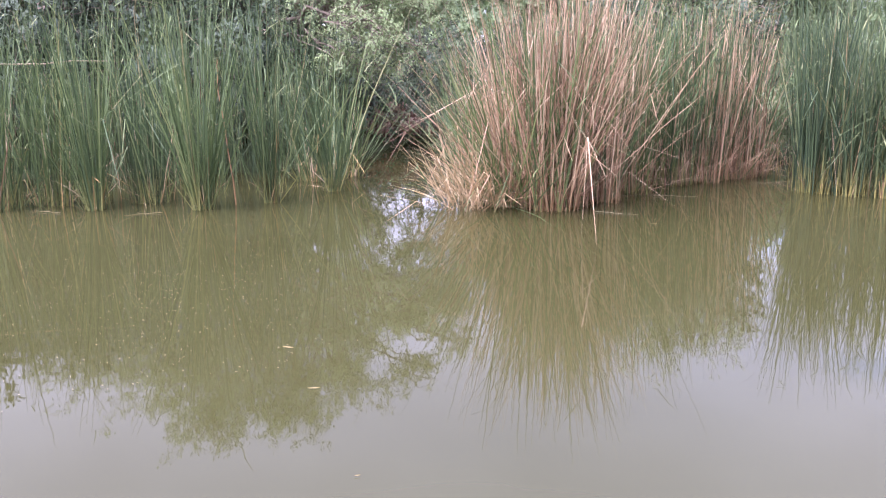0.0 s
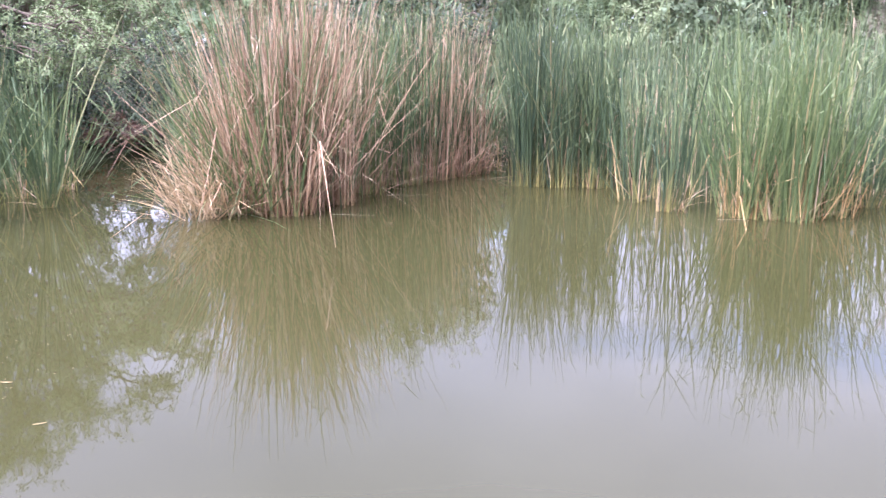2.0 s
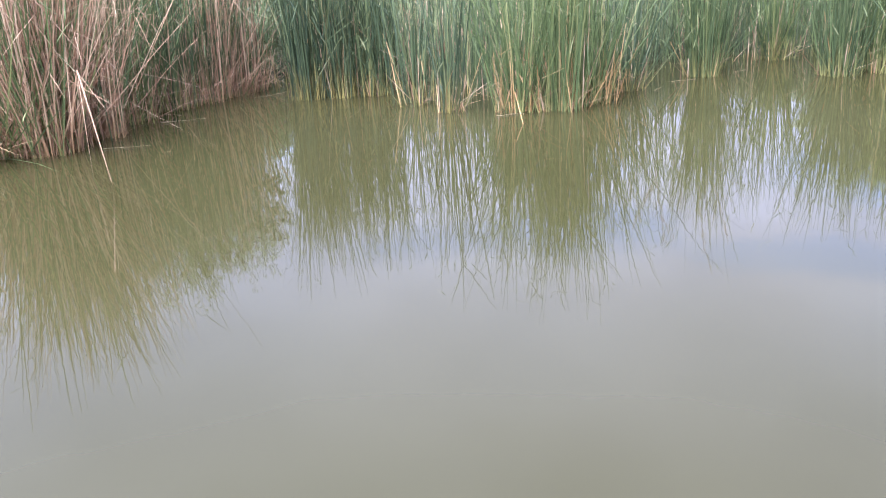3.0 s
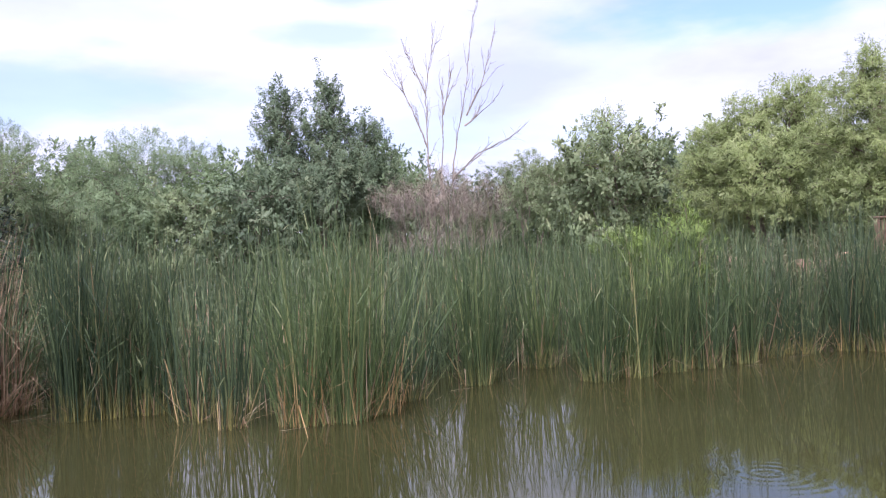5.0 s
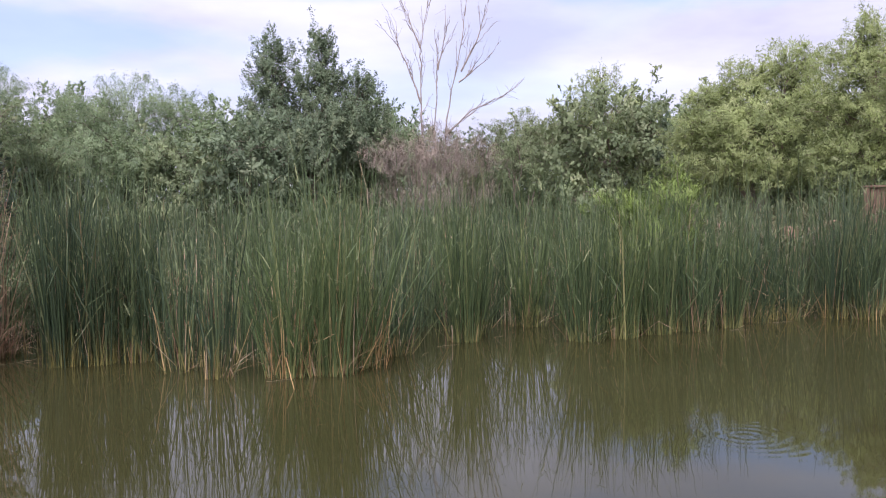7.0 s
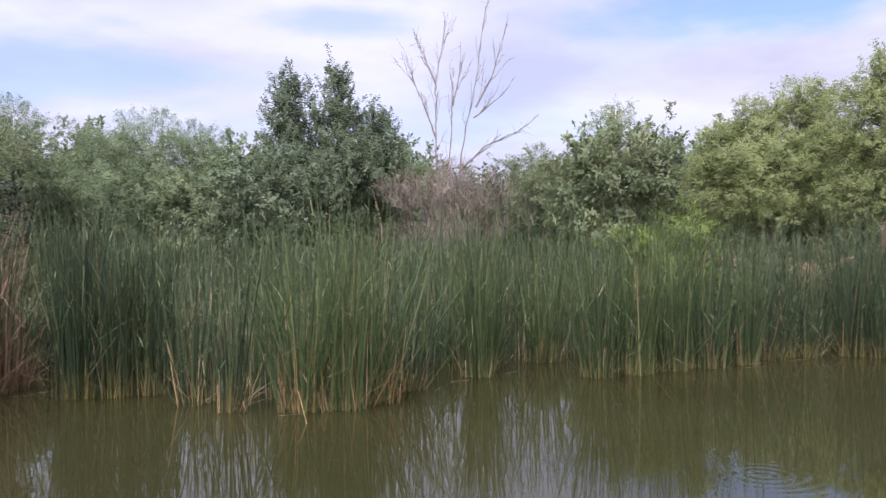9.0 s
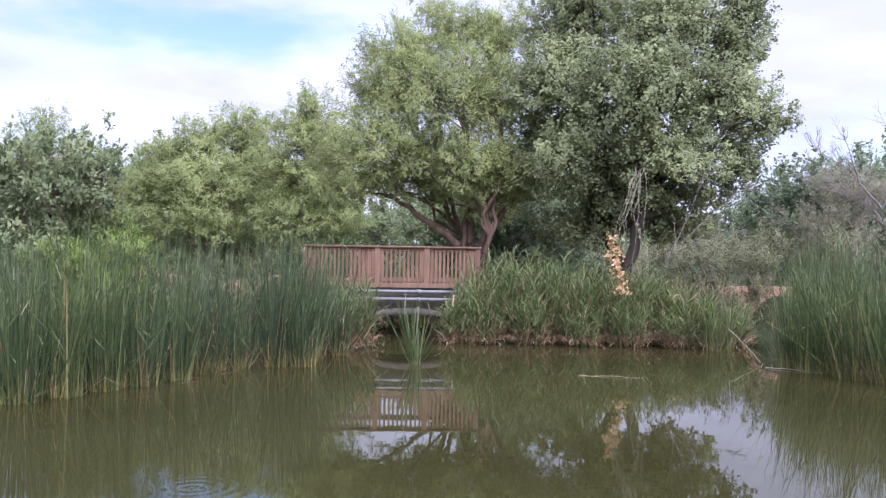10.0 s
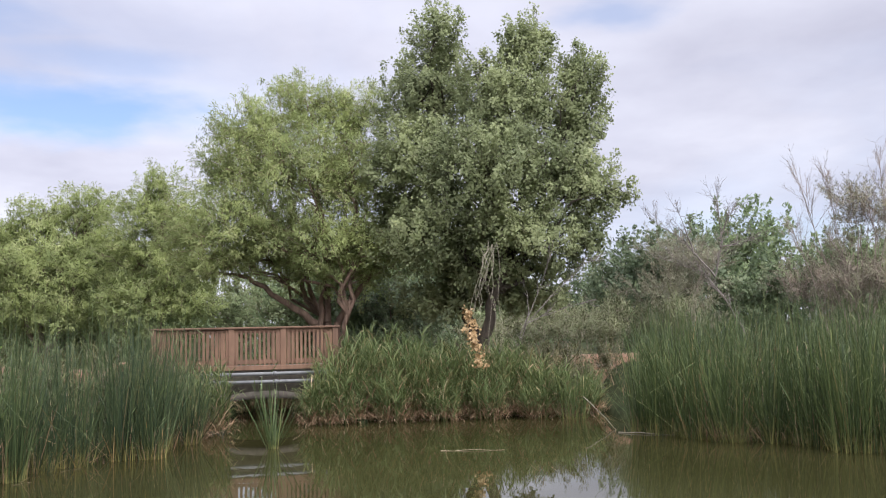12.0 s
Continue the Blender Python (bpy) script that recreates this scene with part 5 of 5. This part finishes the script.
def bridge():
    top = tagged(new("footbridge"), "small concrete arch footbridge with a plank deck edge", "bridge")
    top.matrix_basis = BRIDGE
    board("deck", top, M_CONCRETE, -3.9, 2.0, -0.12, 2.0, 1.36, 1.49, bevel=0.012)
    board("deck_edge", top, M_RAIL, -3.9, 2.0, -0.165, -0.124, 1.40, 1.52, label="brown timber edge board")
    # side wall with a flat arched opening, swept through to the far side
    cx, half, spring, rise = -0.47, 1.08, 0.50, 0.14
    for y0, y1, nm in ((0.0, 0.22, "head_wall"), (1.7, 1.92, "head_wall")):
        vs, qs = [], []
        xs = [-3.9] + [cx + half * math.sin(a) for a in np.linspace(-math.pi / 2, math.pi / 2, 17)] + [2.0]
        for i, x in enumerate(xs):
            k = (x - cx) / half
            low = spring + rise * math.sqrt(max(0, 1 - k * k)) if abs(k) <= 1.0001 and 0 < i < len(xs) - 1 else -0.6
            vs.append((x, low))
        vs.insert(1, (vs[1][0], -0.6))
        vs.insert(len(vs) - 1, (vs[-2][0], -0.6))
        pts = [(x, y, z) for y in (y0, y1) for x, z in vs] + [(x, y, 1.357) for y in (y0, y1) for x, z in vs]
        m = len(vs)
        for i in range(m - 1):
            qs += [(i, i + 1, 2 * m + i + 1, 2 * m + i), (m + i + 1, m + i, 3 * m + i, 3 * m + i + 1), (i + 1, i, m + i, m + i + 1)]
        under(new(nm, mesh_of(nm, pts, qs, M_CONCRETE)), top)
    vs, qs = [], []
    angs = np.linspace(-math.pi / 2, math.pi / 2, 25)
    for a in angs:
        for k, y in ((1.0, -0.03), (1.17, -0.03), (1.17, 0.01), (1.0, 0.01)):
            vs.append((cx + half * k * math.sin(a), y, spring + (rise + (k - 1) * 1.2) * math.cos(a)))
    for i in range(len(angs) - 1):
        for j in range(4):
            qs.append((4 * i + j, 4 * i + (j + 1) % 4, 4 * i + 4 + (j + 1) % 4, 4 * i + 4 + j))
    tagged(under(new("arch_ring", mesh_of("arch_ring", vs, qs, M_CONCRETE)), top), "curved raised concrete arch edge")
    vs, qs = [], []
    for a in angs:
        x, z = cx + half * 1.02 * math.sin(a), spring + (rise + 0.02) * math.cos(a)
        vs += [(x, 0.22, z), (x, 1.7, z)]
    for i in range(len(angs) - 1):
        qs.append((2 * i, 2 * i + 1, 2 * i + 3, 2 * i + 2))
    under(new("vault", mesh_of("vault", vs, qs, M_CONCRETE)), top)
    for z in (1.30, 1.09):
        pipe = round_bar("pipe", top, M_PIPE, -2.6, 1.55, -0.24, z, 0.048)
        for x in (-1.6, -0.22, 1.1):
            round_bar("coupling", pipe, M_PIPE, x - 0.05, x + 0.05, -0.24, z, 0.062)
    for x in (-1.9, -0.6, 0.7):
        board("bracket", top, M_PIPE, x - 0.02, x + 0.02, -0.27, -0.002, 1.0, 1.025)
        board("bracket", top, M_PIPE, x - 0.02, x + 0.02, -0.27, -0.002, 1.21, 1.235)
    return top


bridge()
railing(0.0, "brown stained timber railing with close pickets on the footbridge")
railing(1.75, "brown stained timber railing on the far side of the footbridge")


def build_path():
    """The raised earth path that the footbridge carries, with sloping sides."""
    vs, qs = [], []
    line = [(-22, 34.0), (-14, 20.0), (-9, 9.0), (-5.6, 2.4), (-3.85, 0.95), (1.95, 0.95), (3.5, 1.5), (6, 2.6), (10, 3.8), (16, 5.2), (30, 9.0)]
    segs = [(0, 4), (5, 10)]
    for a, b in segs:
        k0 = len(vs)
        for i in range(a, b + 1):
            x, y = line[i]
            wob = 0.15 * math.sin(i * 2.3)
            for dy, z in ((-2.0, 0.35), (-1.25 + wob, 1.40), (-0.6, 1.47), (0.6, 1.47), (1.25 + wob, 1.40), (4.0, 0.5)):
                vs.append(tuple(BRIDGE @ Vector((x, y + dy, z))))
        n = b - a
        for i in range(n):
            for j in range(5):
                p = k0 + i * 6 + j
                qs.append((p, p + 1, p + 7, p + 6))
    ob = new("path", mesh_of("path", vs, qs, M_REDSOIL, smooth=True))
    tagged(ob, "reddish trodden earth path leading over the footbridge", "path", kind="structure")


build_path()


def boulder(x, y, z, sx, sy, sz, seed, label, mat):
    bm = bmesh.new()
    bmesh.ops.create_icosphere(bm, subdivisions=3, radius=1.0)
    for v in bm.verts:
        k = 1 + 0.28 * noise.noise(v.co * 1.3 + Vector((seed, 0, 0))) + 0.08 * noise.noise(v.co * 4 + Vector((0, seed, 0)))
        v.co = Vector((max(-0.75, min(0.75, v.co.x)) * sx, max(-0.75, min(0.75, v.co.y)) * sy, max(-0.7, min(0.7, v.co.z)) * sz)) * k * 1.3
    me = bpy.data.meshes.new("boulder")
    bm.to_mesh(me)
    bm.free()
    me.materials.append(mat)
    ob = tagged(new("boulder", me), label, "rock", "rocks by the bridge")
    ob.matrix_basis = pose(x, y, z, 0, 0, seed * 40)
    return ob


boulder(21.9, 7.55, 1.22, 0.34, 0.3, 0.24, 1, "rough orange sandstone block at the bridge end", M_ORANGE)
boulder(21.75, 7.35, 1.56, 0.24, 0.22, 0.16, 2, "rough orange sandstone block lying on another", M_ORANGE)
# this one is a simple lump in place of a rust-coloured straw heap
boulder(19.9, 5.5, 0.06, 0.16, 0.14, 0.1, 3, "reddish lump standing in for a straw heap at the water edge", M_REDSOIL)
boulder(22.9, 2.0, 0.02, 0.16, 0.13, 0.1, 4, "small pale stone at the water edge", M_SOIL)
boulder(22.8, 1.6, 0.02, 0.13, 0.12, 0.09, 5, "small pale stone at the water edge", M_SOIL)


# ---- broad-leaved cane on the bank right of the bridge ----
def cane_clump(x, y, radius, stems, tall, label, dry=0.05):
    z0 = max(0.0, ground_height(x, y)) - 0.03
    top = tagged(new("cane_clump"), label, "cane", "cane on the far bank")
    top.location = (x, y, z0)
    r, a = radius * np.sqrt(rng.random(stems)), rng.uniform(0, 2 * np.pi, stems)
    foot = np.stack([r * np.cos(a), r * np.sin(a), np.zeros(stems)], 1)
    h = tall * rng.uniform(0.5, 1.2, stems)
    lean, az = np.abs(rng.normal(0.05, 0.10, stems)), a + rng.normal(0, 0.6, stems)
    v, q, s = blades(foot, h, az, lean, np.full(stems, 0.05), np.full(stems, 0.013), 3)
    tagged(under(new("stalk_mass", mesh_of("stalk_mass", v, q, M_CANE, s * 0 + 0.5)), top), kind="stuff")
    per = 17
    t = rng.uniform(0.03, 1.0, (stems, per))
    out = h[:, None] * t * np.sin(lean)[:, None]
    b = np.stack([foot[:, 0:1] + out * np.cos(az)[:, None], foot[:, 1:2] + out * np.sin(az)[:, None], h[:, None] * t * np.cos(lean)[:, None]], -1).reshape(-1, 3)
    n = len(b)
    isdry = rng.random(n) < dry + 0.75 * (b[:, 2] < 0.38 * tall * rng.random(n))
    la = rng.uniform(0, 2 * np.pi, n)
    ln, th, bd = rng.uniform(0.28, 0.80, n), rng.uniform(0.15, 0.9, n), rng.uniform(0.5, 2.5, n)
    for k, m, nm in ((~isdry, M_CANE, "green_leaves"), (isdry, M_CATTAIL_DRY, "dry_leaves")):
        v, q, s = blades(b[k], ln[k], la[k], th[k], bd[k], rng.uniform(0.013, 0.030, int(k.sum())), 4, tip=0.06)
        tagged(under(new(nm, mesh_of(nm, v, q, m, 0.3 + 0.7 * s)), top), kind="stuff")
    # dead leaves that hang over the bank at the foot
    n = int(stems * 2.8)
    a = rng.uniform(0, 2 * np.pi, n)
    r = radius * rng.uniform(0.5, 1.25, n)
    b = np.stack([r * np.cos(a), r * np.sin(a), rng.uniform(0.0, 0.35, n) * tall * 0.6], 1)
    v, q, s = blades(b, rng.uniform(0.2, 0.55, n), a + rng.normal(0, 0.5, n), rng.uniform(0.5, 1.3, n), rng.uniform(0.6, 1.9, n), rng.uniform(0.012, 0.026, n), 4, tip=0.2)
    tagged(under(new("foot_straw", mesh_of("foot_straw", v, q, M_CATTAIL_DRY, s)), top), "dry tan dead leaves at the foot", kind="stuff")
    return top


# cane added to block the bright view through the arch, leaving it dark
for az, r in ((80, 28.2), (81.6, 28.4), (82.8, 28.0), (79, 27.8)):
    cane_clump(*polar(az, r), 0.6, 70, 1.5, "green cane clump closing the channel behind the bridge")
CANE = "broad-leaved green cane clump with drooping leaves and dry feet"
def cane_row(rows):
    for az, r, rad, st, tall in rows:
        cane_clump(*polar(az, r), rad, st, tall, CANE)


cane_row([(84.2, 23.3, 0.5, 60, 1.5), (85.6, 23.6, 0.6, 90, 1.9), (87.2, 23.8, 0.6, 95, 2.1), (88.8, 23.6, 0.6, 95, 2), (90.4, 23.6, 0.6, 90, 1.8), (92, 23.7, 0.6, 90, 1.75), (93.5, 23.9, 0.6, 85, 1.6), (95, 24.1, 0.6, 85, 1.6), (96.5, 24, 0.5, 75, 1.4), (98, 23.9, 0.5, 60, 1.2), (86.4, 24.8, 0.7, 80, 1.7), (89.4, 24.9, 0.7, 80, 1.6)])
cane_row([(92.6, 25.2, 0.7, 70, 1.4), (76.2, 21.6, 0.5, 60, 1.4), (84.6, 24.6, 0.5, 60, 1.6), (85, 22.9, 0.4, 50, 1.1), (88, 22.9, 0.4, 50, 1), (91.2, 22.9, 0.4, 50, 1), (94.2, 23.2, 0.4, 45, 0.9), (99.2, 23.7, 0.45, 50, 1), (100.4, 24.4, 0.45, 45, 0.9), (97.2, 23.2, 0.35, 40, 0.8)])
for az, r, rad, st, tall in ((73.5, 20.6, 0.4, 40, 1.0), (75.0, 20.9, 0.4, 45, 0.9), (83.4, 22.9, 0.3, 45, 0.9), (82.7, 22.9, 0.22, 30, 0.75)):
    cane_clump(*polar(az, r), rad, st, tall, "low leafy green growth at the channel mouth")

# weeds and dry scrub between the bank and the path
SAGE = "pale dry sage bush beside the path"
sage = tree("sage_bush", polar(95, 40), [(0, 0, 0.75, 0.6, 0.4), (0.4, 0.2, 0.6, 0.45, 0.35), (-0.4, -0.1, 0.55, 0.5, 0.35)], SAGE, M_SAGE, 5200, per=9, length=0.06, wide=0.016, droop=-0.5, spread=0.22, trunks=4, trunk_r=0.025,
            category="bush", group="sage along the path", ground=0.0, bark=M_PALEWOOD)
sage.location.z = 1.1
weed = tree("weed_bush", polar(97, 25.6), [(0, 0, 0.8, 0.5, 0.5), (0.3, 0.1, 0.5, 0.45, 0.4), (-0.3, 0, 0.45, 0.45, 0.35)], "brownish green weed clump on the bank", M_WEED, 4200, per=9, length=0.07, wide=0.02, droop=-0.3, spread=0.25, trunks=4,
            trunk_r=0.02, category="weed", group="weeds on the bank", ground=0.0, bark=M_PALEWOOD)
weed.location.z = 0.7
sr = random.Random(11)
for az, r, s in [(91, 42, 1.59), (93, 43.5, 1.74), (94, 41.7, 1.3), (96.5, 43.2, 1.74), (97.5, 44.7, 1.89), (99, 43.5, 1.74), (100.2, 45, 1.89), (101.5, 44.1, 1.74), (102.6, 46.5, 2.03), (98, 49.5, 2.17), (101, 51, 2.32), (95, 49.5, 2.17), (104, 48, 2.17), (92.2, 46.5, 1.89), (89.5, 45, 1.74), (106, 45, 2.03)]:
    x, y = polar(az, r)
    copy_thing(sage, pose(x, y, max(1.0, ground_height(x, y)) - 0.05, 0, 0, sr.uniform(0, 360)) @ Matrix.Diagonal((s, s, s * sr.uniform(0.9, 1.3), 1)))
for az, r, s in [(96, 25.0, 1.0), (97.6, 24.9, 1.1), (98.6, 25.6, 1.0), (99.6, 24.8, 1.1), (100.6, 26.2, 0.9), (95, 25.8, 1.1), (93.8, 26, 1.0), (98.9, 24.3, 0.9), (102, 27.6, 0.9), (94.5, 26.6, 0.9), (73, 22.6, 1.1), (75, 23.6, 1.0), (70.5, 21.6, 1.2), (67, 21, 1.3), (64, 20, 1.2), (60, 19.5, 1.2)]:
    x, y = polar(az, r)
    copy_thing(weed, pose(x, y, max(0.1, ground_height(x, y)) - 0.05, 0, 0, sr.uniform(0, 360)) @ Matrix.Diagonal((s, s, s * sr.uniform(0.9, 1.3), 1)))


# ---- broken branch with dead leaves hanging from the cottonwood ----
def broken_branch():
    top = tagged(new("broken_branch"), "broken hanging branch with a bunch of dead tan leaves", "branch")
    o = np.array((23.9, -1.9, 4.7))
    top.location = tuple(o)
    paths, ends = [], []
    for i in range(9):
        a = np.array((23.8, -1.62 - 0.5 * rng.random(), 4.55 + 0.25 * rng.random())) - o
        e = np.array((22.9 + rng.normal(0, 0.1), -1.45 - 0.65 * rng.random(), rng.uniform(1.7, 3.0))) - o
        if i < 4:
            e = np.array((22.85 + rng.normal(0, 0.05), -1.24 - 0.06 * i, 2.7)) - o
            ends.append(e)
        paths.append(limb(a, e, 0.0065, 0.003, 0.05, 0.035, 8))
    v, q = tubes(paths, 5)
    tagged(under(new("branchwork", mesh_of("branchwork", v, q, M_PALEWOOD, smooth=True)), top), "pale bare hanging twigs", kind="stuff")
    n = 72
    t = rng.random(n)
    p = np.stack([22.85 + rng.normal(0, 0.06, n), -1.20 - 0.26 * t + rng.normal(0, 0.085, n) * (0.6 + 0.4 * t), 2.9 - 1.5 * t], 1) - o
    v, q = leaves(p, rng.normal(0, 0.4, (n, 3)), 6, 0.09, 0.075, 0.8, 0.12, 0.05)
    tagged(under(new("dead_leaves", mesh_of("dead_leaves", v, q, M_DRYLEAF)), top), "bunch of dry yellow-tan leaves", kind="stuff")


broken_branch()
twig_tree("fallen_branch", [[(25.0, -2.4, 1.0), (24.9, -3.0, 2.5), (25.1, -4.3, 3.8), (25.3, -5.0, 4.4)], [(24.9, -3.0, 2.5), (25.0, -3.6, 2.75), (25.2, -4.8, 3.1)], [(24.9, -2.8, 2.2), (25.2, -3.5, 3.6), (25.3, -3.9, 4.8)]],
          "pale dead branch leaning against the cottonwood", M_GREYWOOD, side=4, reach=1.0, r=0.014, ground=0.9, category="branch", fine=2)


# ---- things on the water ----
def stick(name, a, b, r, label, mat):
    p = limb(a, b, r, r * 0.5, 0, 0.02, 6)
    c = p[0, :3].copy()
    p[:, :3] -= c
    v, q = tubes([p], 6)
    ob = tagged(new(name, mesh_of(name, v, q, mat, smooth=True)), label, "stick", "sticks in the pond")
    ob.location = tuple(c)
    return ob


stick("floating_stick", (19.0, -4.2, 0.01), (18.2, -5.2, 0.012), 0.014, "thin pale stick floating by the cattails", M_PALEWOOD)
stick("leaning_stick", (21.4, -3.9, 0.62), (19.4, -4.3, -0.05), 0.012, "thin grey stick leaning into the water", M_PALEWOOD)
stick("floating_stick", (16.7, -0.3, 0.008), (16.6, -1.5, 0.01), 0.008, "long straw floating on the pond", M_STRAW)
stick("fallen_cane", (-6.6, 11.45, 1.84), (-4.55, 12.05, 1.88), 0.013, "pale dry cane lying across the cattails", M_STRAW)
stick("dry_stalk", (-2.78, 11.45, -0.1), (-2.95, 11.6, 1.9), 0.012, "single reddish dry stalk standing in the water", M_RUSTSTALK)
for x, y, l, a in ((-3.6, 10.9, 0.45, 200), (-4.9, 10.9, 0.5, 160), (5.0, 13.0, 0.5, 5), (6.1, 12.1, 0.4, 20), (12.4, 7.2, 0.4, 30), (10.8, 9.0, 0.4, 10), (15.2, 6.2, 0.5, -20), (6.3, 8.9, 0.35, -15), (8.9, 8.75, 0.3, 25), (9.6, 9.1, 0.45, -8), (11.3, 7.3, 0.3, 40), (13.9, 6.4, 0.35, -30), (2.9, 11.9, 0.6, -12), (4.6, 12.9, 0.5, 8), (1.9, 10.75, 0.55, -22)):
    c, s = math.cos(radians(a)), math.sin(radians(a))
    stick("floating_straw", (x, y, 0.012), (x + l * c, y + l * s, 0.006), 0.003, "broken pale straw floating at the reed edge", M_STRAW)


def floating_leaf(x, y, size, turn, mat, label):
    vs, qs = [], []
    for i in range(7):
        s = i / 6
        w = 0.045 * size * math.sin(math.pi * min(1, 0.08 + s * 0.9))
        z = 0.006 + 0.10 * size * (s - 0.4) ** 2
        vs += [(size * (s - 0.5), -w, z), (size * (s - 0.5), w, z + 0.004)]
    for i in range(6):
        qs.append((2 * i, 2 * i + 2, 2 * i + 3, 2 * i + 1))
    ob = tagged(new("floating_leaf", mesh_of("floating_leaf", vs, qs, mat)), label, "leaf", "leaves on the water")
    ob.matrix_basis = pose(x, y, 0, 0, 0, turn)


def add_flotsam():
    fr = random.Random(3)
    for x, y, size in FLOATERS:
        floating_leaf(x, y, size, fr.uniform(-40, 40), M_DEADFLOAT, "narrow yellow-brown dead leaf floating on the pond")
    n = 800
    az, r = np.radians(rng.normal(-17, 5.5, n)), 5.2 + 6.0 * rng.beta(2.0, 2.5, n)
    x, y = r * np.sin(az), r * np.cos(az)
    sz, tu = rng.uniform(0.0018, 0.0048, n), rng.uniform(0, np.pi, n)
    c, s = np.cos(tu) * sz, np.sin(tu) * sz
    z = np.full(n, 0.004)
    v = np.stack([np.stack([x - c * 1.6, y - s * 1.6, z], 1), np.stack([x + s, y - c, z], 1), np.stack([x + c * 1.6, y + s * 1.6, z], 1), np.stack([x - s, y + c, z], 1)], 1)
    tagged(new("floating_seeds", mesh_of("floating_seeds", v.reshape(-1, 3), np.arange(4 * n).reshape(-1, 4), M_STRAW)), "tiny pale seeds and bits floating on the water", "debris", kind="stuff")


FLOATERS = [(-1.11, 5.82, 0.085), (-0.82, 5.07, 0.075), (2.46, 10.0, 0.08), (-0.44, 3.94, 0.03), (9.55, 1.25, 0.09)]
add_flotsam()
